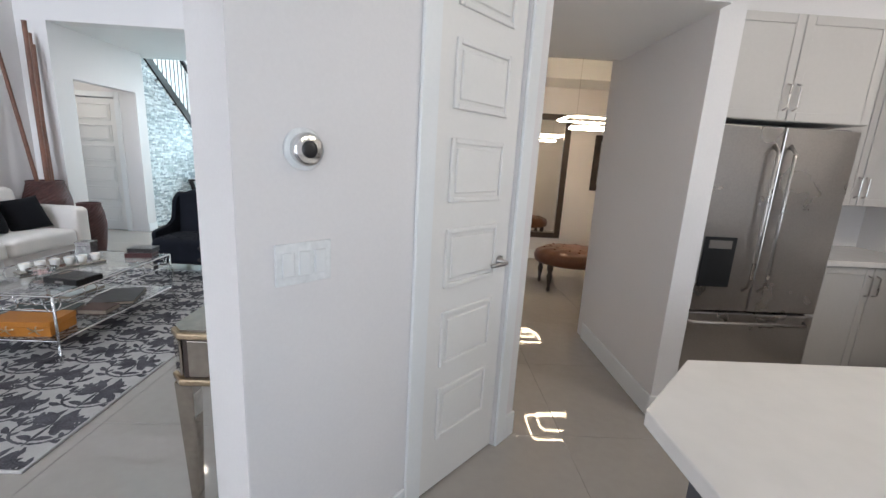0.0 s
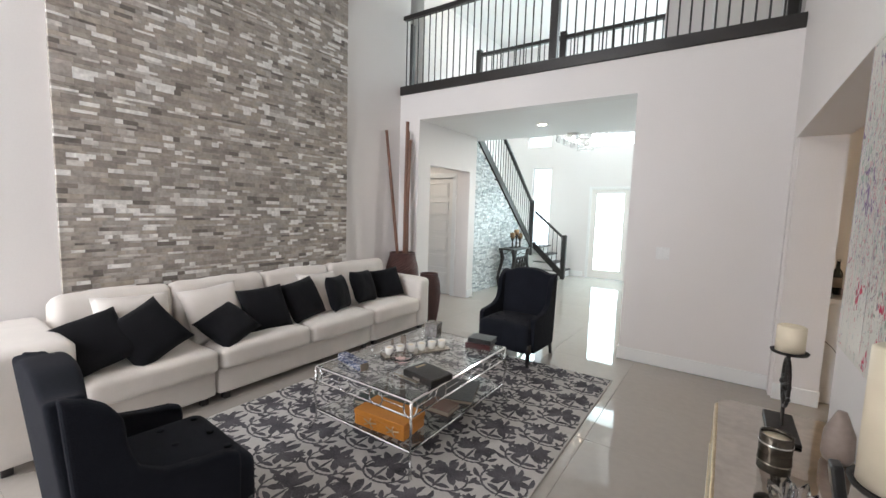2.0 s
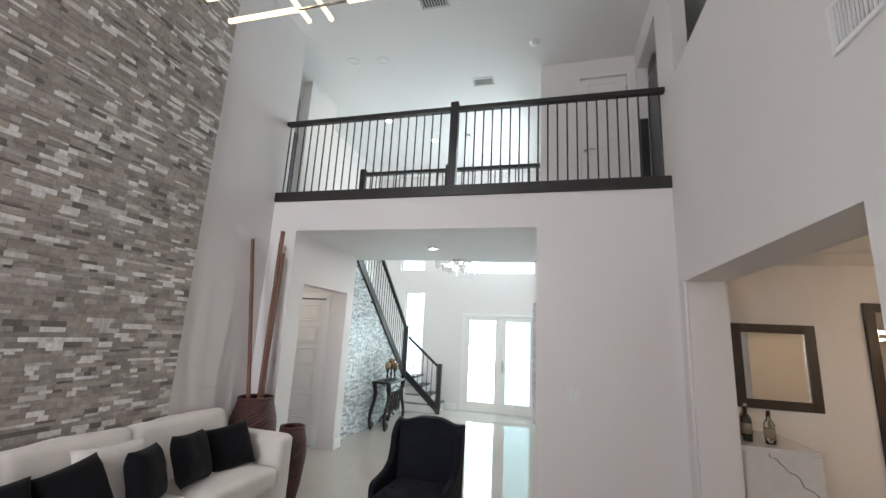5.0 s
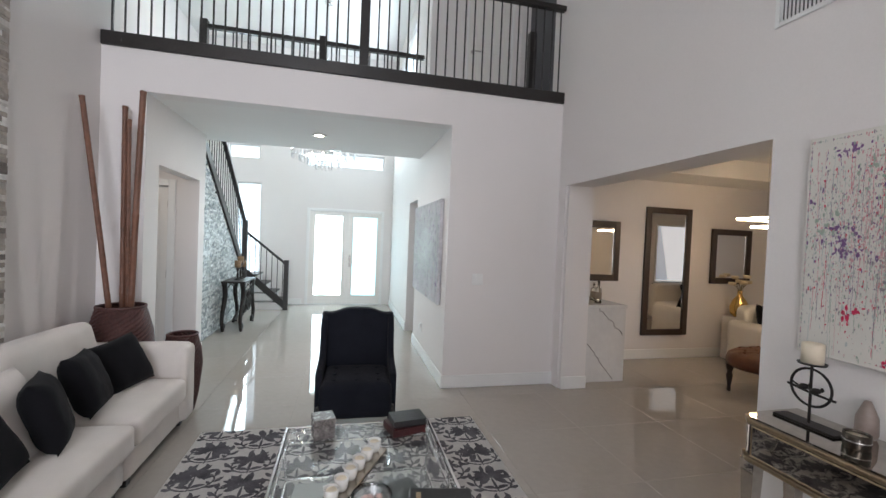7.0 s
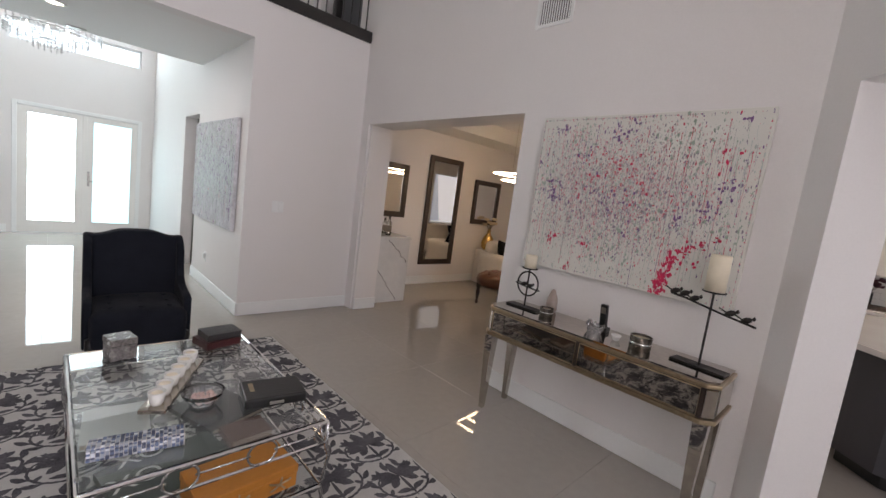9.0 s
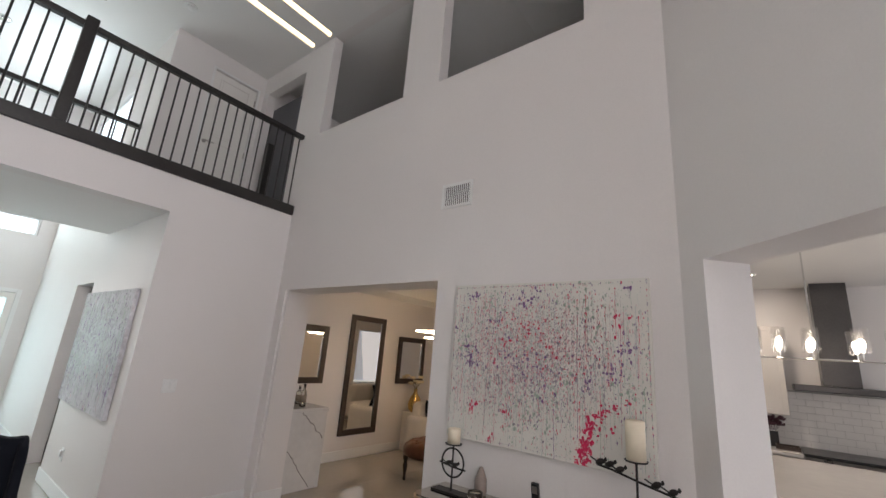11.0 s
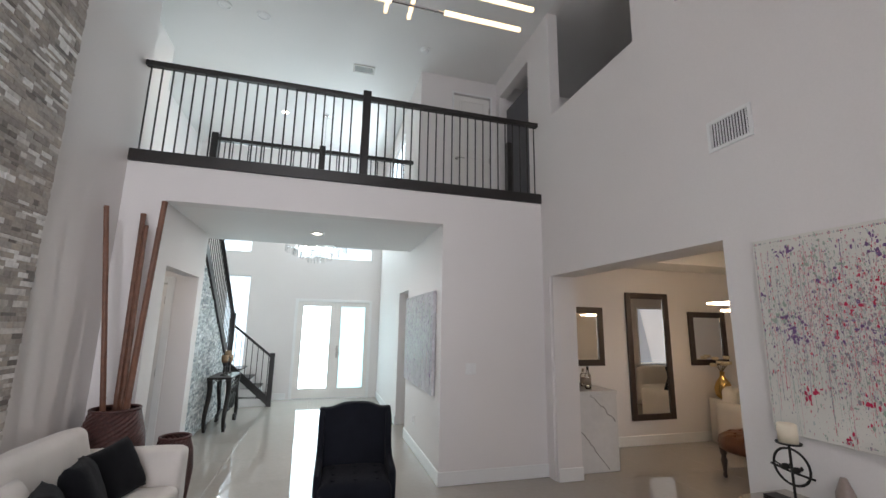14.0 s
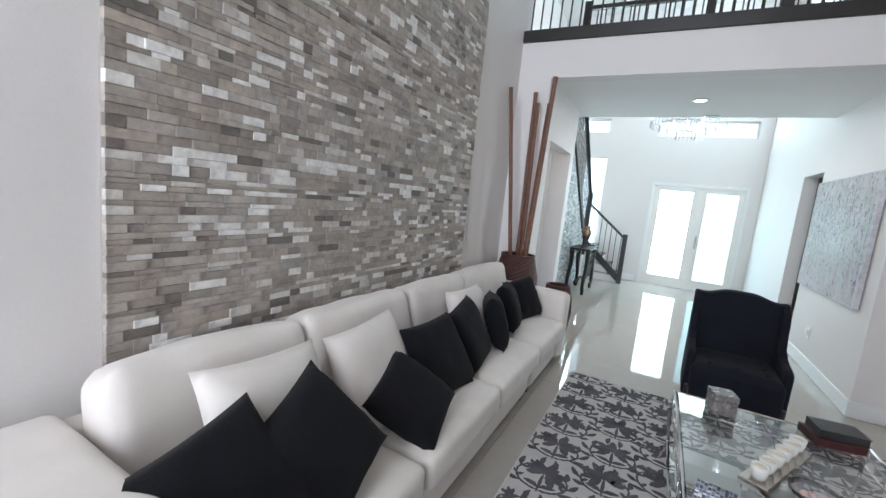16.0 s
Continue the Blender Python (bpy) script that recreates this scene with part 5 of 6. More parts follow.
canvas("large pale canvas splattered with plum, crimson and sage drips", pose(RIGHT - 0.042, 3.055, 1.07, 0, 0, -90) @ pose(0, 0, 0, 0, 0.3, 0), PW, PH, 60,
       [(1900, 34, clusters((0.13, 0.92, 0.06, 16), (0.12, 0.55, 0.085, 34), (0.14, 0.47, 0.06, 16), (0.43, 0.90, 0.08, 18), (0.49, 0.93, 0.05, 9), (0.42, 0.52, 0.20, 40), (0.50, 0.46, 0.16, 22),
                            (0.90, 0.62, 0.07, 16), (0.87, 0.54, 0.07, 14), (0.92, 0.95, 0.03, 5), (0.83, 0.47, 0.08, 10), (0.25, 0.75, 0.10, 12), (0.74, 0.42, 0.06, 8), (0.02, 0.70, 0.02, 4))),
        (1500, 40, ARC + clusters((0.50, 0.64, 0.22, 34), (0.42, 0.72, 0.12, 14), (0.30, 0.60, 0.14, 16), (0.16, 0.22, 0.05, 15), (0.34, 0.20, 0.03, 6), (0.26, 0.04, 0.02, 6), (0.52, 0.66, 0.05, 8), (0.70, 0.52, 0.08, 8), (0.86, 0.75, 0.10, 8), (0.80, 0.20, 0.10, 12))),
        (3000, 70, clusters((0.24, 0.84, 0.14, 40), (0.74, 0.82, 0.18, 40), (0.42, 0.20, 0.18, 40), (0.08, 0.60, 0.10, 26), (0.60, 0.40, 0.20, 30), (0.93, 0.40, 0.10, 16))),
        (1900, 34, clusters((0.52, 0.42, 0.34, 40), (0.66, 0.58, 0.24, 24), (0.34, 0.38, 0.24, 20))),
        (3000, 80, clusters((0.50, 0.58, 0.45, 26), (0.36, 0.66, 0.2, 12))), (2600, 150, [])], CANVAS)
canvas("pale grey and violet abstract canvas on the corridor wall", pose(-1.742, 7.46, 0.84, 0, 0, -90), 1.64, 1.16, 90,
       [(1100, 60, [(0.5, 0.6, 0.4, 60), (1.1, 0.8, 0.4, 60)]), (0, 0, []), (700, 90, [(0.4, 0.4, 0.2, 60)]), (900, 60, [(0.9, 0.5, 0.5, 40)]), (60, 10, []), (2400, 160, [(1.2, 0.4, 0.6, 160), (0.5, 0.7, 0.6, 160)])], material("violet_grey_canvas", (0.60, 0.59, 0.62), 0.8, 0, 0.3, 7, 40, 0.15), 3.2)

# ---- tall wicker vase with bamboo poles, and a low basket ----


def woven_vase(name, label, x, y, prof, n=40):
    v = thing(name, label, "vase")
    h = prof[-1][1]
    bm = bmesh.new()
    rows = []
    steps = int(h / 0.018)

    def rad(z):
        for (r0, z0), (r1, z1) in zip(prof, prof[1:]):
            if z0 <= z <= z1:
                return r0 + (r1 - r0) * (z - z0) / (z1 - z0)
        return prof[-1][0]

    for j in range(steps + 1):
        z = h * j / steps
        rows.append([bm.verts.new((x + (rad(z) + 0.004 * (1 if (k + j) % 2 else -1)) * math.cos(k * math.tau / n), y + (rad(z) + 0.004 * (1 if (k + j) % 2 else -1)) * math.sin(k * math.tau / n), z)) for k in range(n)])
    for a, b in zip(rows, rows[1:]):
        for k in range(n):
            bm.faces.new((a[k], a[(k + 1) % n], b[(k + 1) % n], b[k]))
    part("body", bm, WICKER, v)
    r = rad(h)
    part("rim", tube([(x + r * math.cos(a), y + r * math.sin(a), h) for a in (k * math.tau / 32 for k in range(32))], 0.012, 8, True), WICKER, v, "rolled rim", True)
    # black disc below the rim imitates the shade inside the vase
    part("shade_disc", lathe([(r * 0.96, h - 0.05), (r * 0.5, h - 0.045), (0.01, h - 0.04)], x, y, 0, 24), BLACKWOOD, v, "black disc for the shaded inside of the vase")
    return v


woven_vase("floor_vase", "tall dark red woven floor vase in the corner", -4.50, 5.33, [(0.15, 0), (0.2, 0.2), (0.235, 0.5), (0.22, 0.7), (0.165, 0.9)])
woven_vase("basket_vase", "dark red woven basket vase beside the sofa", -4.06, 5.37, [(0.10, 0), (0.13, 0.15), (0.155, 0.4), (0.14, 0.55), (0.11, 0.655)])
for i, (bxy, txy, r) in enumerate((((-4.50, 5.35), (-4.77, 5.26, 2.55), 0.022), ((-4.53, 5.40), (-4.58, 5.50, 2.56), 0.024), ((-4.49, 5.42), (-4.52, 5.44, 2.44), 0.02), ((-4.44, 5.30), (-4.30, 5.14, 2.60), 0.025), ((-4.46, 5.34), (-4.38, 5.30, 2.40), 0.019))):
    pl = thing("bamboo_pole", "long red brown bamboo pole standing in the vase", "bamboo pole", "bamboo poles")
    p0, p1 = Vector((*bxy, 0.05)), Vector(txy)
    n = 9
    pts, rs = [], []
    for k in range(n):
        t = k / (n - 1)
        q = p0.lerp(p1, t)
        for dt, f in ((-0.004, 1.0), (0.0, 1.14), (0.004, 1.0)):
            u = t + dt
            pts.append(p0.lerp(p1, u) + Vector((0.006 * math.sin(3 * t + i), 0, 0)))
            rs.append(r * f * (1 - 0.12 * t))
    part("culm", tube(pts, rs, 10), BAMBOO, pl, "", True)

# ---- foyer: stairs, mosaic wall, iron console, crystal chandelier ----
SX = -4.62
STEP, GO = 0.178, 0.225
st = thing("staircase", "white staircase with black treads and turned landing", "staircase")
for i in range(4):
    x0 = -3.92 - 0.17 * i
    part("step", bx(-4.62, x0, 10.28, FRONT - 0.02, 0.0 if i == 0 else STEP * i + 0.002, STEP * (i + 1) - 0.03), TRIM, st, "white riser")
    part("tread", bx(-4.62 if i == 3 else x0 - 0.20, x0 + 0.02, 10.27, FRONT - 0.02, STEP * (i + 1) - 0.029, STEP * (i + 1), 0.004, 1), BLACKWOOD, st, "black tread")
part("landing", bx(-5.79, -4.62, 10.06, FRONT - 0.02, 0.0, 0.712), TRIM, st, "white landing")
for i in range(12):
    y1 = 10.06 - GO * i
    z1 = 0.712 + STEP * (i + 1)
    part("step", bx(-5.79, SX - 0.02, y1 - GO, y1, z1 - STEP, z1 - 0.03), TRIM, st, "white riser")
    part("tread", bx(-5.79, SX - 0.005, y1 - GO - 0.0, y1 + 0.02, z1 - 0.029, z1, 0.004, 1), BLACKWOOD, st, "black tread")


def raking(p0, p1, w, h):
    """A sloping board from p0 to p1 (its lower edge), w thick, h high."""
    bm = bmesh.new()
    p0, p1 = Vector(p0), Vector(p1)
    side = (p1 - p0).cross(Vector((0, 0, 1))).normalized() * w / 2
    q = []
    for p in (p0, p1):
        q.append([bm.verts.new(p + side), bm.verts.new(p - side), bm.verts.new(p - side + Vector((0, 0, h))), bm.verts.new(p + side + Vector((0, 0, h)))])
    a, b = q
    bm.faces.new(a[::-1])
    bm.faces.new(b)
    for i in range(4):
        bm.faces.new((a[i], a[(i + 1) % 4], b[(i + 1) % 4], b[i]))
    bmesh.ops.recalc_face_normals(bm, faces=bm.faces[:])
    return bm


part("stringer", raking((SX, 10.06, 0.72), (SX, 7.40, 2.82), 0.035, 0.17), BLACKWOOD, st, "black stringer")
part("stringer", raking((-3.90, 10.26, 0.02), (-4.62, 10.26, 0.66), 0.035, 0.17), BLACKWOOD, st, "black stringer")
sr = thing("stair_railing", "black stair railing with thin iron balusters", "railing")
part("newel_post", bx(-3.91, -3.82, 10.21, 10.30, 0, 1.01, 0.006, 1), BLACKWOOD, sr)
part("newel_post", bx(SX - 0.045, SX + 0.045, 10.04, 10.13, 0.5, 1.78, 0.006, 1), BLACKWOOD, sr)
part("handrail", raking((-3.87, 10.255, 0.90), (-4.60, 10.255, 1.50), 0.06, 0.055), BLACKWOOD, sr)
part("handrail", raking((SX, 10.06, 1.70), (SX, 7.55, 3.70), 0.06, 0.055), BLACKWOOD, sr)
for i in range(7):
    t = (i + 0.6) / 7
    part("baluster", tube([(-3.87 - 0.73 * t, 10.255, 0.17 + 0.62 * t), (-3.87 - 0.73 * t, 10.255, 0.91 + 0.6 * t)], 0.008, 6), BALUSTER, sr)
for i in range(22):
    t = (i + 0.6) / 22
    part("baluster", tube([(SX, 10.06 - 2.5 * t, 0.88 + 2.0 * t), (SX, 10.06 - 2.5 * t, 1.71 + 2.0 * t)], 0.008, 6), BALUSTER, sr)
mos = tagged(new("wall_mosaic", mesh_of("under_stair_wall", prism([(SX - 0.06, 7.2), (SX - 0.03, 7.2), (SX - 0.03, 10.06), (SX - 0.06, 10.06)], 0.0, 0.72), TRIM)), "grey glass and stone mosaic wall under the stairs", "mosaic wall", "", "structure")
rake = lambda y: 0.72 + (10.06 - y) * 0.789
pcs = []
rm = random.Random(21)
z = 0.0
while z < 2.72:
    y = 7.2
    while y < 10.05:
        w = rm.choice((0.05, 0.08, 0.11, 0.15))
        y2 = min(y + w, 10.06)
        if z + 0.03 < rake(y2):
            pcs.append((y, y2, z, z + 0.03, rm.choice((0.0, 0.004, 0.009))))
        y = y2
    z += 0.03
me = strips(pcs, SX - 0.0295, 1)
me.materials.append(MOSAIC)
o = new("mosaic_strips", me)
o.parent = mos
tagged(o, kind="stuff")

ic = thing("iron_console", "scrolled wrought iron console table with dark top", "console table")
part("top", bx(-4.56, -4.22, 8.35, 9.15, 0.745, 0.775, 0.006, 2), IRON, ic)
for x in (-4.52, -4.26):
    for y, s in ((8.40, 1), (9.10, -1)):
        pts = []
        for k in range(22):
            t = k / 21
            pts.append((x, y - s * 0.02 + s * (0.075 * math.sin(t * math.tau) - 0.02 * t), 0.745 * (1 - t)))
        part("leg", tube(pts, [0.04 - 0.016 * (k / 21) for k in range(22)], 8), IRON, ic, "scrolled iron leg", True)
        sp_ = [(x, y + s * (0.075 + 0.05 * (1 - k / 20) * math.cos(k * 0.62)), 0.56 + 0.06 * (1 - k / 20) * math.sin(k * 0.62)) for k in range(18)]
        part("scroll", tube(sp_, 0.02, 6), IRON, ic, "iron scroll", True)
        sp2 = [(x, y - s * (0.0 + 0.05 * (1 - k / 20) * math.cos(k * 0.62)), 0.06 + 0.05 * (1 - k / 20) * math.sin(k * 0.62)) for k in range(18)]
        part("scroll", tube(sp2, 0.02, 6), IRON, ic, "iron foot scroll", True)
for y in (8.62, 8.88):
    for s in (-1, 1):
        sp3 = [(-4.27, y + s * (0.05 + 0.10 * (1 - k / 24) * math.cos(k * 0.5)), 0.40 + 0.22 * (1 - k / 24) * math.sin(k * 0.5)) for k in range(22)]
        part("scroll", tube(sp3, 0.02, 6), IRON, ic, "large iron scroll", True)
part("stretcher", tube([(-4.39, 8.42 + 0.66 * k / 12, 0.14 + 0.10 * math.sin(k * math.pi / 12)) for k in range(13)], 0.02, 6), IRON, ic, "arched iron stretcher", True)
for x, s in ((-4.52, 1), (-4.26, 1)):
    part("apron", tube([(x, 8.40 + 0.7 * k / 12, 0.70 - 0.05 * abs(math.sin(k * math.pi / 6))) for k in range(13)], 0.009, 6), IRON, ic, "scalloped iron apron", True)
AMBER = material("amber_glass_cup", (0.28, 0.18, 0.10), 0.2, 0.4, 0.3, 10, 40, 0.05)
for y, h in ((8.62, 0.20), (8.80, 0.26), (8.98, 0.18)):
    ch = thing("candle_holder", "turned iron candle holder with amber glass cup", "candle holder", "iron candle holders in the foyer", pose(-4.39, y, 0.775))
    part("stem", lathe([(0.05, 0), (0.045, 0.012), (0.012, 0.03), (0.02, h * 0.4), (0.01, h * 0.6), (0.03, h * 0.9), (0.045, h)], n=14), IRON, ch, "", True)
    part("cup", lathe([(0.04, h), (0.05, h + 0.02), (0.052, h + 0.11), (0.047, h + 0.11), (0.044, h + 0.02)], n=16), AMBER, ch, "amber glass cup", True)
fc = thing("crystal_chandelier", "round crystal bead chandelier high in the foyer", "chandelier")
FCX, FCY, FCZ = -3.14, 8.9, 2.76
part("rod", tube([(FCX, FCY, FCZ + 0.3), (FCX, FCY, TOP)], 0.008, 6), CHROME, fc)
part("canopy", lathe([(0.07, 0), (0.065, -0.03), (0.01, -0.04)], FCX, FCY, TOP - 0.001, 20), CHROME, fc, "", True)
for k in range(4):
    r = 0.53 - 0.13 * k
    part("hoop", tube([(FCX + r * math.cos(a), FCY + r * math.sin(a), FCZ + 0.22 - 0.06 * k) for a in (j * math.tau / 28 for j in range(28))], 0.006, 5, True), CHROME, fc, "chrome hoop")
    drops = []
    for j in range(44 - 10 * k):
        a = j * math.tau / (44 - 10 * k)
        for q in range(3):
            drops.append(lathe([(0.001, -0.026), (0.013, 0.0), (0.001, 0.014)], FCX + r * math.cos(a), FCY + r * math.sin(a), FCZ + 0.19 - 0.06 * k - 0.035 * q, 5))
    tagged(part("crystal_tier", merge(*drops), DROPS, fc, "clear crystal drops"), "clear crystal drops", kind="stuff")
# glowing bulbs added inside the hoops to brighten the crystal drops
for j in range(8):
    part("bulb", lathe([(0.004, -0.03), (0.013, -0.015), (0.010, 0.01), (0.002, 0.025)], FCX + 0.26 * math.cos(j * math.tau / 8), FCY + 0.26 * math.sin(j * math.tau / 8), FCZ + 0.16, 8), BULB, fc, "small bulb added to make the crystals sparkle", True)

# ---- dining room ----


def framed_mirror(label, x0, x1, z0, z1, t):
    f = thing("wall_mirror", label, "mirror", "dark framed mirrors")
    y1 = 6.378
    part("frame", merge(bx(x0, x0 + t, y1 - 0.035, y1, z0, z1, 0.006, 2), bx(x1 - t, x1, y1 - 0.035, y1, z0, z1, 0.006, 2), bx(x0 + t, x1 - t, y1 - 0.034, y1, z0, z0 + t, 0.006, 2), bx(x0 + t, x1 - t, y1 - 0.034, y1, z1 - t, z1, 0.006, 2)), FRAMEWOOD, f, "espresso wood frame")
    part("glass", bx(x0 + t - 0.004, x1 - t + 0.004, y1 - 0.014, y1 - 0.008, z0 + t - 0.004, z1 - t + 0.004), MIRROR, f, "bevelled mirror glass")
    for a in (x0 + t, x1 - t - 0.012):
        part("bevel", bx(a, a + 0.012, y1 - 0.018, y1 - 0.0145, z0 + t, z1 - t), CHROME, f, "bevelled edge")


framed_mirror("small dark framed mirror above the bar", 0.20, 0.915, 1.09, 1.90, 0.085)
framed_mirror("tall dark framed mirror leaning on the dining wall", 1.325, 2.08, 0.335, 2.135, 0.085)
framed_mirror("small dark framed mirror beside the tall mirror", 2.455, 3.17, 1.08, 1.88, 0.085)
bar = thing("marble_bar", "white marble waterfall bar with dark veins", "bar counter")
VEINED = material("calacatta_marble", (0.70, 0.69, 0.68), 0.15, 0, 0.07, 3, 14, 0.0)
DARKVEIN = material("dark_marble_vein", (0.16, 0.14, 0.13), 0.2)
part("front", bx(-0.128, 0.46, 5.57, 5.60, 0.001, 0.845, 0.003, 1), VEINED, bar, "white marble front slab")
part("top", bx(-0.128, 0.47, 5.56, 6.36, 0.846, 0.885, 0.003, 1), VEINED, bar, "white marble top")
part("side", bx(0.435, 0.46, 5.601, 6.36, 0.001, 0.845, 0.003, 1), VEINED, bar, "white marble side slab")
rv = random.Random(2)
for x0, z0, x1, z1 in ((0.10, 0.845, 0.43, 0.55), (-0.10, 0.52, 0.32, 0.02)):
    pts = [(x0 + (x1 - x0) * k / 14 + rv.uniform(-0.015, 0.015), 5.5695, z0 + (z1 - z0) * k / 14 + rv.uniform(-0.012, 0.012)) for k in range(15)]
    part("vein", tube(pts, [0.0025 + 0.002 * rv.random() for _ in pts], 5), DARKVEIN, bar, "dark vein in the marble")


def bottle(label, x, y, z, r, h, mat, cap):
    b = thing("bottle", label, "bottle", "bottles on the bar", pose(x, y, z))
    part("body", lathe([(r, 0), (r, h * 0.58), (r * 0.8, h * 0.66), (r * 0.36, h * 0.75), (r * 0.34, h * 0.95)], n=16), mat, b, "", True)
    part("cap", lathe([(r * 0.4, h * 0.93), (r * 0.42, h), (r * 0.2, h + 0.002)], n=12), cap, b, "", True)
    part("label", lathe([(r + 0.0008, h * 0.2), (r + 0.0008, h * 0.48)], n=16), PAGES, b, "pale paper label", True)


DKGLASS = material("dark_bottle_glass", (0.02, 0.025, 0.02), 0.08, 0, 0.1, 5, 20, 0.0)
for i, (x, y, h, m) in enumerate(((0.05, 5.78, 0.30, DKGLASS), (0.20, 5.74, 0.26, GLASS), (-0.03, 5.9, 0.31, DKGLASS), (0.12, 6.0, 0.28, AMBER), (0.28, 5.95, 0.22, GLASS))):
    bottle("liquor bottle with pale label on the marble bar", x, y, 0.885, 0.038, h, m, BLACKPL if i % 2 else STEEL)
ot = thing("ottoman", "oval tufted cognac leather ottoman on turned legs", "ottoman", "", pose(1.82, 4.93, 0))
ob_ = lathe([(0.42, 0.30), (0.46, 0.32), (0.47, 0.38), (0.45, 0.44), (0.38, 0.475), (0.2, 0.485), (0.02, 0.485)], n=48)
for v in ob_.verts:
    a = math.atan2(v.co.y, v.co.x)
    r = math.hypot(v.co.x, v.co.y)
    if v.co.z > 0.43:
        v.co.z -= 0.012 * (0.5 + 0.5 * math.cos(a * 12)) * (r / 0.45)
    v.co.y *= 0.78
part("cushion", ob_, LEATHER, ot, "tufted leather top", True)
for i in range(18):
    a, r = i * 2.4, 0.09 + 0.28 * (i / 18) ** 0.5
    part("tuft_button", lathe([(0.015, -0.006), (0.014, 0.004), (0.004, 0.006)], r * math.cos(a), 0.78 * r * math.sin(a), 0.482, 8), LEATHER, ot, "", True)
for x, y in ((-0.33, -0.2), (0.33, -0.2), (-0.33, 0.2), (0.33, 0.2)):
    part("leg", lathe([(0.014, 0), (0.022, 0.02), (0.016, 0.06), (0.034, 0.18), (0.022, 0.22), (0.036, 0.26), (0.036, 0.31)], x, y, 0, 14), FRAMEWOOD, ot, "turned dark leg", True)
se = thing("settee", "white upholstered settee against the dining wall", "sofa", "", pose(3.05, 5.62, 0, 0, 0, 0))
WHITEUP = material("white_upholstery", (0.76, 0.72, 0.66), 0.85, 0, 0.05, 6, 200, 0.2)
part("seat", soft(-0.5, 0.6, -0.36, 0.3, 0.1, 0.44, 0.06, 0.02, 10, 0.004, 2), WHITEUP, se)
part("backrest", soft(-0.5, 0.6, 0.2, 0.42, 0.1, 0.82, 0.08, 0.02, 10, 0.004, 5), WHITEUP, se)
part("arm", soft(-0.62, -0.46, -0.36, 0.42, 0.06, 0.62, 0.06, 0.01, 8, 0.003, 3), WHITEUP, se)
for x in (-0.55, 0.5):
    for y in (-0.3, 0.34):
        part("foot", bx(x - 0.03, x + 0.03, y - 0.03, y + 0.03, 0, 0.1), FRAMEWOOD, se)
for x in (-0.28, 0.2):
    single("throw_pillow", pillow(0.4, 0.4, 0.15, 12, x), BLACKFAB, "black throw pillow on the white settee", "pillow", "", False, Matrix.Translation((3.05 + x, 5.70, 0.66)) @ pose(0, 0, 0, -18, 8, 0))
s2t = thing("sofa", "white sofa under the dining window", "sofa", "", pose(4.32, 4.06, 0, 0, 0, 180))
part("seat", soft(-0.6, 0.6, -0.42, 0.3, 0.08, 0.44, 0.06, 0.02, 10, 0.004, 7), WHITEUP, s2t)
part("backrest", soft(-0.6, 0.6, 0.2, 0.42, 0.08, 0.8, 0.08, 0.02, 10, 0.004, 8), WHITEUP, s2t)
single("throw_pillow", pillow(0.42, 0.42, 0.16, 12, 9), BLACKFAB, "black throw pillow on the white sofa", "pillow", "", False, Matrix.Translation((4.5, 4.0, 0.65)) @ pose(0, 0, 0, 0, 0, 180) @ pose(0, 0, 0, -20, 10, 0))
pd = single("pedestal", bx(2.68, 3.0, 6.08, 6.34, 0.0, 0.62, 0.01, 2), WHITEUP, "white square pedestal by the dining wall", "pedestal")
BRASS = material("polished_gold", (0.70, 0.47, 0.17), 0.12, 1.0, 0.1, 6, 40, 0.0)
gv = thing("gold_vase", "shiny gold bottle vase with cream flowers", "vase", "", pose(2.83, 6.2, 0.62))
part("body", lathe([(0.07, 0), (0.11, 0.05), (0.12, 0.14), (0.09, 0.23), (0.035, 0.31), (0.03, 0.36), (0.04, 0.38)], n=28), BRASS, gv, "", True)
rf = random.Random(17)
PETAL = material("cream_petal", (0.72, 0.60, 0.40), 0.6, 0, 0.15, 20, 90, 0.1)
for i in range(7):
    a = i * 0.9
    tx, ty, tz = 0.13 * math.cos(a) * rf.uniform(0.5, 1.2), 0.07 * math.sin(a), 0.50 + rf.uniform(-0.05, 0.10)
    part("stem", tube([(0, 0, 0.36), (tx * 0.5, ty * 0.5, 0.44), (tx, ty, tz)], 0.004, 5), material("dry_stem", (0.2, 0.15, 0.06), 0.7) if i == 0 else bpy.data.materials["dry_stem"], gv)
    pet = []
    for q in range(9):
        b = q * 0.7
        pet.append(moved(lathe([(0.003, 0), (0.022, 0.02), (0.026, 0.04), (0.006, 0.06)], n=7), pose(tx, ty, tz - 0.01, 50 * math.cos(b), 50 * math.sin(b), 0)))
    part("bloom", merge(*pet), PETAL, gv, "cream flower head", True)


def led_ring(pend, cx, cy, w, d, z, sec):
    """A rounded rectangular LED tube."""
    pts = []
    r = 0.07
    for ox, oy, a0 in ((w / 2 - r, d / 2 - r, 0), (-w / 2 + r, d / 2 - r, 90), (-w / 2 + r, -d / 2 + r, 180), (w / 2 - r, -d / 2 + r, 270)):
        for k in range(5):
            a = radians(a0 + k * 22.5)
            pts.append((cx + ox + r * math.cos(a), cy + oy + r * math.sin(a), z))
    part("led_tube", tube(pts, sec, 8, True), RINGLED, pend, "glowing LED ring", True)
    part("ring_housing", tube([(x, y, q + sec * 1.3) for x, y, q in pts], sec * 0.8, 6, True), CHROME, pend, "chrome ring housing", True)


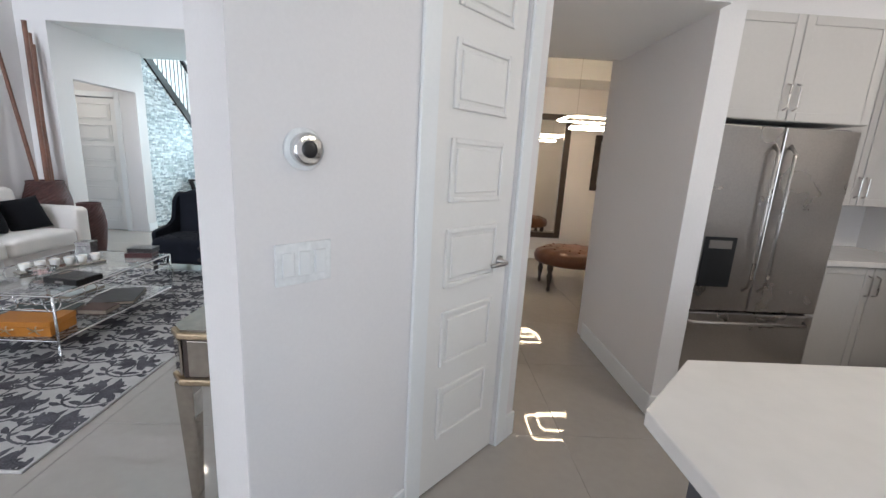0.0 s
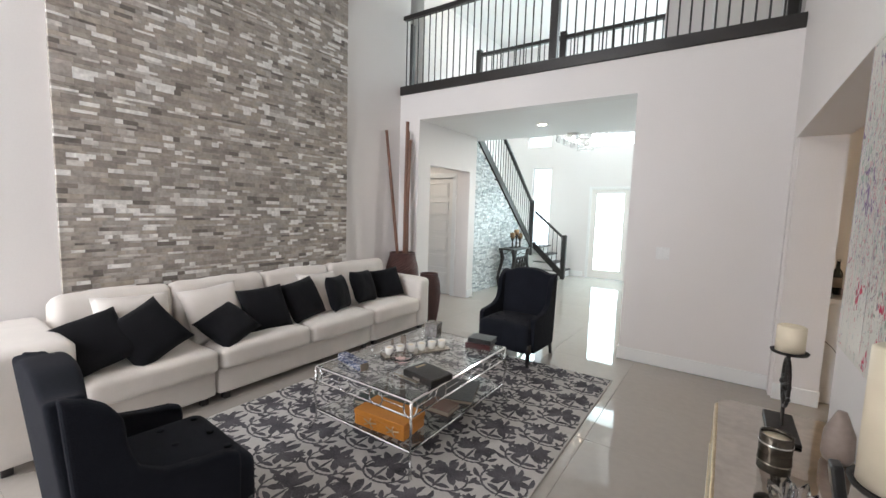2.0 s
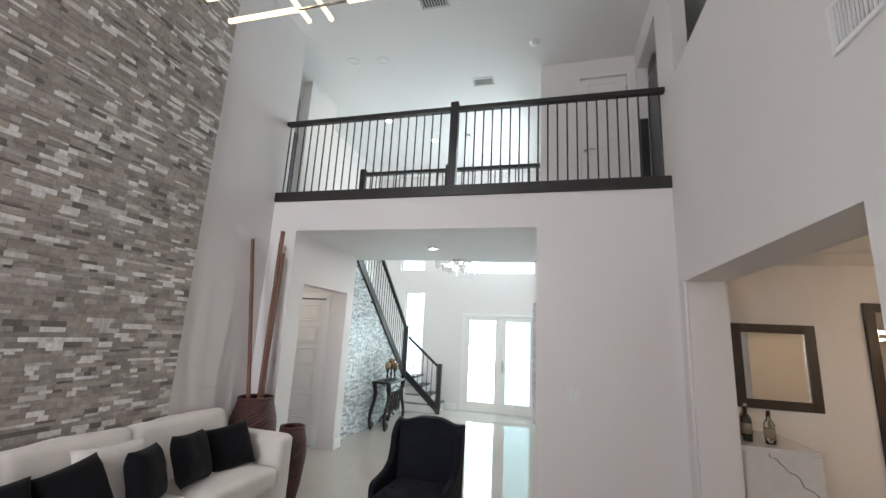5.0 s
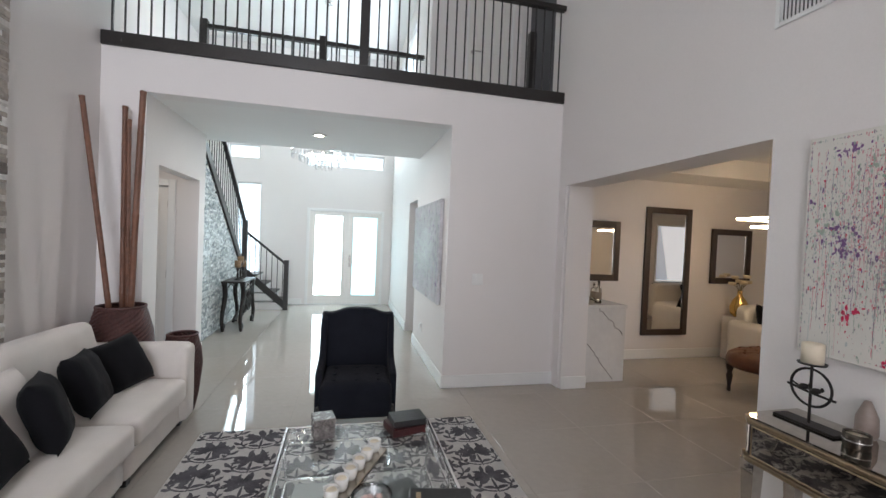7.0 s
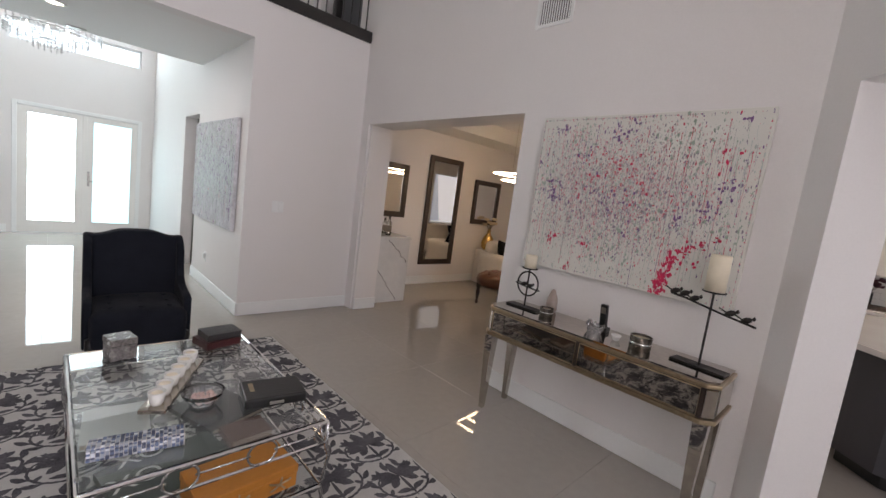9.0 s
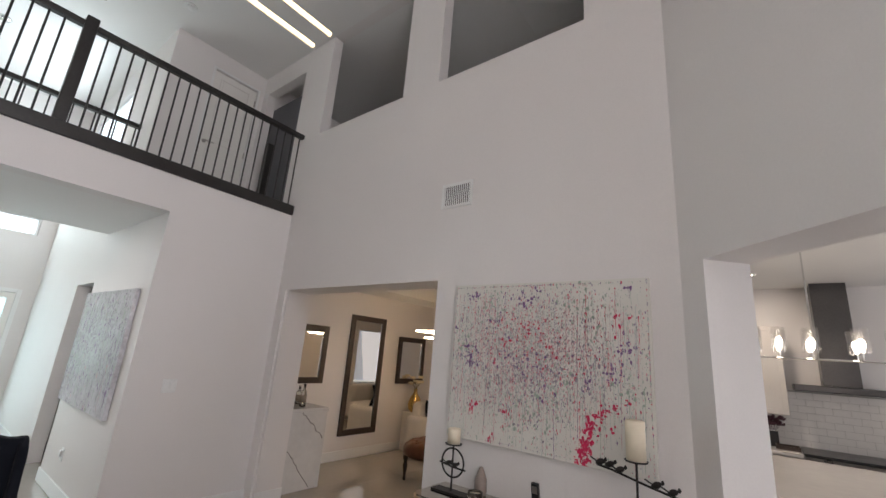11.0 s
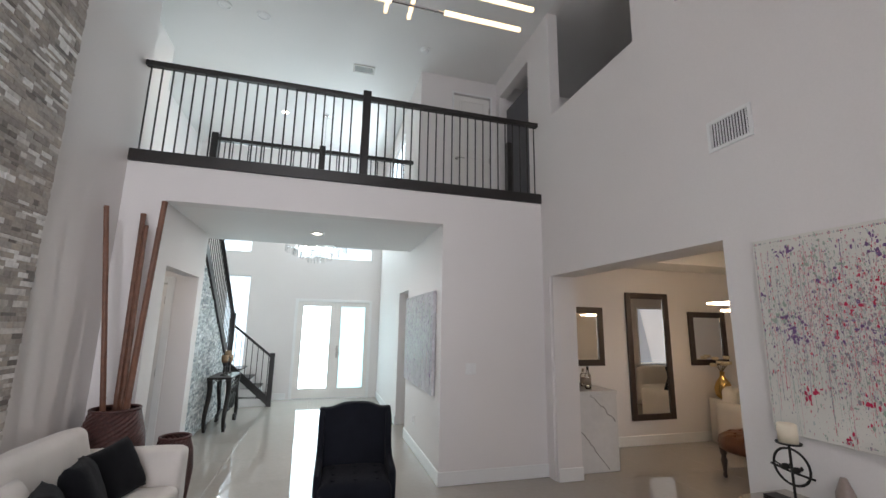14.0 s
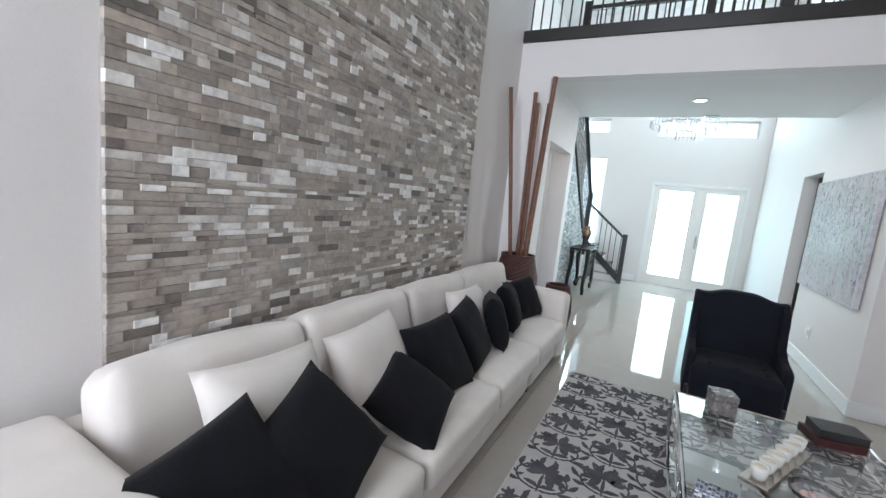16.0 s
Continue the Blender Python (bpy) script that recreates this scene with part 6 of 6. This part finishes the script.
pe = thing("ring_pendant", "two stacked rectangular LED ring pendant lamps, lit", "pendant lamp")
led_ring(pe, 1.94, 4.95, 0.86, 0.5, 1.925, 0.010)
led_ring(pe, 1.94, 4.95, 0.62, 0.36, 1.84, 0.010)
for x in (1.66, 2.22):
    part("wire", tube([(x, 4.95, 1.94), (x, 4.95, CORR)], 0.002, 4), STEEL, pe)
part("canopy", bx(1.64, 2.24, 4.92, 4.98, CORR - 0.03, CORR - 0.001, 0.004, 1), CHROME, pe)

# ---- kitchen ----
ZC = 0.88
isl = thing("kitchen_island", "slate grey kitchen island with a clipped corner", "kitchen island")
ISO = [(2.75, -1.3), (2.75, 1.34), (0.86, 1.34), (0.60, 1.08), (0.60, -1.3)]
ISI = [(2.70, -1.25), (2.70, 1.26), (0.93, 1.26), (0.69, 1.02), (0.69, -1.25)]
part("body", prism(ISI, 0.1, ZC - 0.041), DARKCAB, isl)
part("plinth", prism([(2.64, -1.2), (2.64, 1.2), (0.97, 1.2), (0.75, 0.98), (0.75, -1.2)], 0.0, 0.099), BLACKPL, isl, "black plinth")
for a, b in ((-1.2, -0.5), (-0.48, 0.22), (0.24, 0.96)):
    part("door_panel", bx(0.672, 0.6885, a, b, 0.13, ZC - 0.06, 0.003, 1), DARKCAB, isl, "slate cabinet door")
single("island_worktop", prism(ISO, ZC - 0.04, ZC, 0.004), QUARTZ, "white quartz island worktop with faint veins", "worktop")
rvv = random.Random(6)
fg = thing("refrigerator", "stainless steel french door refrigerator with dispenser", "refrigerator")
FX, FY = 1.645, 2.66
part("body", bx(FX, FX + 0.90, FY + 0.03, 3.40, 0.02, 1.71, 0.004, 1), material("fridge_side_grey", (0.10, 0.10, 0.105), 0.4), fg)
for k in range(2):
    dl = part("door", bx(FX + 0.452 * k + 0.002, FX + 0.448 + 0.452 * k, FY - 0.03, FY + 0.028, 0.585, 1.70, 0.008, 2), STEEL, fg, "brushed steel door")
    hx = FX + (0.40 if k == 0 else 0.50)
    part("handle", tube([(hx, FY - 0.03, 0.72), (hx, FY - 0.075, 0.76), (hx, FY - 0.075, 1.55), (hx, FY - 0.03, 1.60)], 0.011, 8), STEEL, dl, "tubular steel handle", True)
dw = part("freezer_drawer", bx(FX + 0.002, FX + 0.90, FY - 0.03, FY + 0.028, 0.06, 0.572, 0.008, 2), STEEL, fg, "brushed steel freezer drawer")
part("handle", tube([(FX + 0.06, FY - 0.03, 0.52), (FX + 0.09, FY - 0.08, 0.52), (FX + 0.81, FY - 0.08, 0.52), (FX + 0.84, FY - 0.03, 0.52)], 0.011, 8), STEEL, dw, "tubular steel handle", True)
part("dispenser", bx(FX + 0.10, FX + 0.30, FY - 0.034, FY - 0.0305, 0.74, 1.05, 0.002, 1), BLACKPL, fg, "black water dispenser")
part("dispenser_screen", bx(FX + 0.13, FX + 0.27, FY - 0.037, FY - 0.0345, 0.98, 1.03), STEEL, fg)


def cabinet(name, label, x0, x1, y0, y1, z0, z1, doors, face, mat, handle=True):
    """A cabinet unit with framed doors on its face: '-y' or '-x'."""
    c = thing(name, label, "cabinet", "kitchen cabinets")
    part("body", bx(x0, x1, y0, y1, z0, z1, 0.002, 1), mat, c)
    a0, a1 = (x0, x1) if face == "-y" else (y0, y1)
    w = (a1 - a0) / doors
    for i in range(doors):
        p, q = a0 + i * w + 0.003, a0 + (i + 1) * w - 0.003
        mk = (lambda u0, u1, d0, d1, h0, h1: bx(u0, u1, y0 - d1, y0 - d0, h0, h1, 0.002, 1)) if face == "-y" else (lambda u0, u1, d0, d1, h0, h1: bx(x0 - d1, x0 - d0, u0, u1, h0, h1, 0.002, 1))
        d = part("door", mk(p, q, 0.0005, 0.015, z0 + 0.003, z1 - 0.003), mat, c)
        part("door_frame", merge(mk(p, p + 0.05, 0.0152, 0.021, z0 + 0.003, z1 - 0.003), mk(q - 0.05, q, 0.0152, 0.021, z0 + 0.003, z1 - 0.003), mk(p + 0.05, q - 0.05, 0.0152, 0.021, z0 + 0.003, z0 + 0.053), mk(p + 0.05, q - 0.05, 0.0152, 0.021, z1 - 0.053, z1 - 0.003)), mat, d)
        if handle:
            hu = q - 0.025 if i % 2 == 0 else p + 0.025
            zz = z0 + 0.06 if z0 > 1 else z1 - 0.2
            pts = [(hu, y0 - 0.021, zz), (hu, y0 - 0.05, zz + 0.01), (hu, y0 - 0.05, zz + 0.13), (hu, y0 - 0.021, zz + 0.14)] if face == "-y" else [(x0 - 0.021, hu, zz), (x0 - 0.05, hu, zz + 0.01), (x0 - 0.05, hu, zz + 0.13), (x0 - 0.021, hu, zz + 0.14)]
            part("handle", tube(pts, 0.006, 6), STEEL, d, "steel bar handle")
    return c


cabinet("upper_cabinet", "pale shaker cabinet above the refrigerator", 1.60, 2.60, 2.68, 3.44, 1.735, 2.30, 2, "-y", CABINET)
structure("bulkhead", bx(1.562, 3.598, 2.70, 3.458, 2.302, CORR - 0.003), WALL, "white bulkhead above the kitchen cabinets", "wall")
cabinet("upper_cabinet", "pale shaker wall cabinet beside the refrigerator", 2.61, 3.59, 3.10, 3.44, 1.25, 2.30, 2, "-y", CABINET)
cabinet("base_cabinet", "pale shaker base cabinet under the worktop", 2.61, 3.59, 2.86, 3.44, 0.08, 0.86, 2, "-y", CABINET)
single("worktop", bx(2.57, 3.598, 2.82, 3.458, 0.861, 0.90, 0.004, 1), QUARTZ, "white quartz worktop beside the refrigerator", "worktop")
cabinet("upper_cabinet", "pale shaker wall cabinet next to the hood", 3.26, 3.595, 1.06, 1.85, 1.25, 2.235, 2, "-x", CABINET)
cabinet("base_cabinet", "pale shaker base cabinet on the range wall", 3.0, 3.595, 1.0, 2.4, 0.08, 0.86, 3, "-x", CABINET)
cabinet("base_cabinet", "pale shaker base cabinet past the range", 3.0, 3.595, -1.4, 0.24, 0.08, 0.86, 3, "-x", CABINET)
single("worktop", bx(2.96, 3.598, 1.0, 2.4, 0.861, 0.90, 0.004, 1), QUARTZ, "white quartz worktop on the range wall", "worktop")
single("worktop", bx(2.96, 3.598, -1.4, 0.24, 0.861, 0.90, 0.004, 1), QUARTZ, "white quartz worktop past the range", "worktop")
rg = thing("range_cooker", "stainless steel range cooker with black hob", "cooker")
part("body", bx(2.98, 3.595, 0.245, 0.995, 0.02, 0.88, 0.004, 1), STEEL, rg)
part("hob", bx(2.97, 3.595, 0.245, 0.995, 0.8805, 0.91, 0.004, 1), BLACKPL, rg, "black hob")
for k in range(5):
    part("knob", moved(lathe([(0.02, 0), (0.018, 0.03), (0.004, 0.032)], n=14), pose(2.98, 0.34 + k * 0.14, 0.80, 0, -90, 0)), STEEL, rg, "", True)
hd = thing("range_hood", "dark chimney range hood over the cooker", "range hood")
HOODM = material("dark_steel", (0.12, 0.115, 0.115), 0.3, 0.9)
part("chimney", bx(3.30, 3.595, 0.43, 0.74, 1.60, CORR - 0.002, 0.003, 1), HOODM, hd)
part("canopy", bx(3.08, 3.595, 0.22, 1.0, 1.53, 1.598, 0.006, 1), HOODM, hd)
bs = tagged(new("backsplash", mesh_of("mortar", bx(3.594, 3.599, 0.0, 2.4, 0.902, 1.52), GROUT)), "glossy white subway tile backsplash", "backsplash", "", "structure")
GLOSSTILE = material("glossy_white_tile", (0.72, 0.69, 0.66), 0.12, 0, 0.03, 5, 30, 0.0)
tme = mesh_of("tile", bx(-0.004, 0.0, 0.001, 0.149, 0.001, 0.074, 0.001, 1), GLOSSTILE)
for r in range(8):
    for k in range(16):
        o = new("tile", tme)
        o.parent, o.location = bs, (3.594, 0.0 + k * 0.15 - (0.075 if r % 2 else 0) + (0.075 if r % 2 and k == 0 else 0), 0.905 + r * 0.075)
fl = thing("flower_pot", "black square pot with dark burgundy flowers", "flower pot", "", pose(3.36, 1.24, 0.90))
part("pot", bx(-0.055, 0.055, -0.055, 0.055, 0, 0.16, 0.004, 1), BLACKPL, fl)
part("rim", bx(-0.058, 0.058, -0.058, 0.058, 0.1605, 0.172, 0.002, 1), CHROME, fl, "silver rim")
BURG = material("burgundy_petal", (0.06, 0.012, 0.022), 0.6)
for i in range(12):
    a = i * 2.39
    r = 0.03 + 0.09 * (i / 12)
    pt = [moved(lathe([(0.002, 0), (0.018, 0.02), (0.004, 0.05)], n=6), pose(r * math.cos(a), r * math.sin(a), 0.22 + 0.09 * rvv.random(), 60 * math.cos(q), 60 * math.sin(q), 0)) for q in range(6)]
    part("bloom", merge(*pt), BURG, fl, "", True)
    part("stem", tube([(0.3 * r * math.cos(a), 0.3 * r * math.sin(a), 0.165), (r * math.cos(a), r * math.sin(a), 0.25)], 0.003, 4), BURG, fl)
ty = thing("serving_tray", "dark wooden tray on the kitchen worktop", "tray", "", pose(3.2, 1.06, 0.90))
part("base", bx(-0.1, 0.1, -0.05, 0.16, 0, 0.01), FRAMEWOOD, ty)
part("rim", merge(bx(-0.1, -0.09, -0.05, 0.16, 0.0105, 0.04), bx(0.09, 0.1, -0.05, 0.16, 0.0105, 0.04), bx(-0.09, 0.09, -0.05, -0.04, 0.0105, 0.04), bx(-0.09, 0.09, 0.15, 0.16, 0.0105, 0.04)), FRAMEWOOD, ty)
tb = single("tablet_stand", moved(bx(-0.14, 0.14, -0.01, 0.01, 0, 0.2, 0.004, 1), pose(2.86, 3.16, 0.902, -12, 0, 0)), material("teal_screen", (0.02, 0.10, 0.12), 0.2), "teal screen standing on the worktop", "tablet")
kc = thing("kitchen_chandelier", "chrome chandelier with clear glass cylinder shades, lit", "chandelier")
KX, KY, KZ = 1.50, 0.90, 1.80
part("canopy", lathe([(0.065, 0), (0.06, -0.02), (0.012, -0.03)], KX, KY, CORR - 0.001, 20), CHROME, kc, "", True)
part("rod", tube([(KX, KY, CORR - 0.03), (KX, KY, KZ)], 0.006, 8), CHROME, kc)
part("bar", tube([(KX, KY - 0.55, KZ), (KX, KY + 0.40, KZ)], 0.008, 8), CHROME, kc, "chrome bar")
for i, y in enumerate((-0.48, -0.26, 0.02, 0.22, 0.38)):
    for s in (-1, 1):
        x = KX + s * 0.13
        arm = part("arm", tube([(KX, KY + y * 0.95, KZ), (x, KY + y, KZ + 0.01), (x, KY + y, KZ + 0.06)], 0.005, 6), CHROME, kc, "chrome arm")
        part("shade", lathe([(0.052, 0.05), (0.052, 0.24), (0.049, 0.24), (0.049, 0.053)], x, KY + y, KZ, 18, False), THIN, arm, "clear glass cylinder", True)
        part("bulb", lathe([(0.008, 0.062), (0.014, 0.08), (0.024, 0.12), (0.018, 0.15), (0.004, 0.162)], x, KY + y, KZ, 12), BULB, arm, "glowing bulb", True)

# ---- living room chandelier of LED bars ----
lc = thing("bar_chandelier", "modern chandelier of crossing warm LED bars", "chandelier")
CZ = 3.12


def led_bar(x0, y0, x1, y1, dz=0.0):
    lx, ly = (0.009, 0.009)
    part("led_bar", bx(min(x0, x1) - (0 if x0 != x1 else lx), max(x0, x1) + (0 if x0 != x1 else lx), min(y0, y1) - (0 if y0 != y1 else ly), max(y0, y1) + (0 if y0 != y1 else ly), CZ - 0.010 + dz, CZ + 0.010 + dz, 0.004, 2), LED, lc, "glowing warm LED bar")


def conduit(x0, y0, x1, y1, dz=0.0):
    part("conduit", tube([(x0, y0, CZ + dz), (x1, y1, CZ + dz)], 0.007, 8), CHROME, lc, "chrome conduit")


for y in (2.803, 2.945):
    led_bar(-3.12, y, -2.72, y)
    led_bar(-2.46, y, -2.05, y)
    conduit(-2.72, y, -2.46, y)
for y in (2.37, 2.485):
    led_bar(-2.60, y, -2.30, y, 0.03)
    conduit(-2.83, y, -2.60, y, 0.03)
for x, ys in ((-2.735, (2.72, 3.06)), (-2.615, (2.72, 3.07))):
    led_bar(x, ys[0], x, ys[1], 0.03)
    led_bar(x, 2.16, x, 2.51, 0.03)
    conduit(x, 2.51, x, 2.72, 0.03)
led_bar(-2.81, 2.25, -2.81, 2.62, -0.03)
for x, y in ((-2.59, 2.803), (-2.60, 2.945), (-2.735, 2.6), (-2.615, 2.6)):
    part("wire", tube([(x, y, CZ + 0.02), (-2.675 + (x + 2.675) * 0.4, 2.62 + (y - 2.62) * 0.4, TOP - 0.03)], 0.0015, 4), STEEL, lc)
part("canopy", lathe([(0.17, 0), (0.165, -0.03), (0.02, -0.035)], -2.675, 2.62, TOP - 0.001, 28), CHROME, lc, "", True)

# ---- floor tiles and the stones within reach ----
TS = 0.795
fm = mesh_of("tile", bx(0.0008, TS - 0.0008, 0.0008, TS - 0.0008, -0.006, 0.0, 0.0008, 1), TILE)
floor_ob = bpy.data.objects["floor"]
ny = int((FRONT - REAR) / TS) + 1
for i in range(int(12.4 / TS) + 1):
    for k in range(ny):
        x, y = -7.1 + i * TS, REAR + k * TS
        if x + TS > 5.25 or y > FRONT or (x < -5.9) or (x > -1.5 and y > 6.6) or (x < -5.0 and y < 5.0) or (x > 3.8 and y < 2.9):
            continue
        o = new("tile", fm)
        o.parent, o.location = floor_ob, (x, y, 0)
cache = {}
for y0, y1, z0, z1, d in near_stone:
    key = (round(y1 - y0, 3), round(z1 - z0, 3), d)
    if key not in cache:
        cache[key] = strips([(0, y1 - y0, 0, z1 - z0, d)], 0, 1)
        cache[key].materials.append(STONE_ONE)
    o = new("stone", cache[key])
    o.parent, o.location = veneer, (LEFT + 0.012, y0, z0)
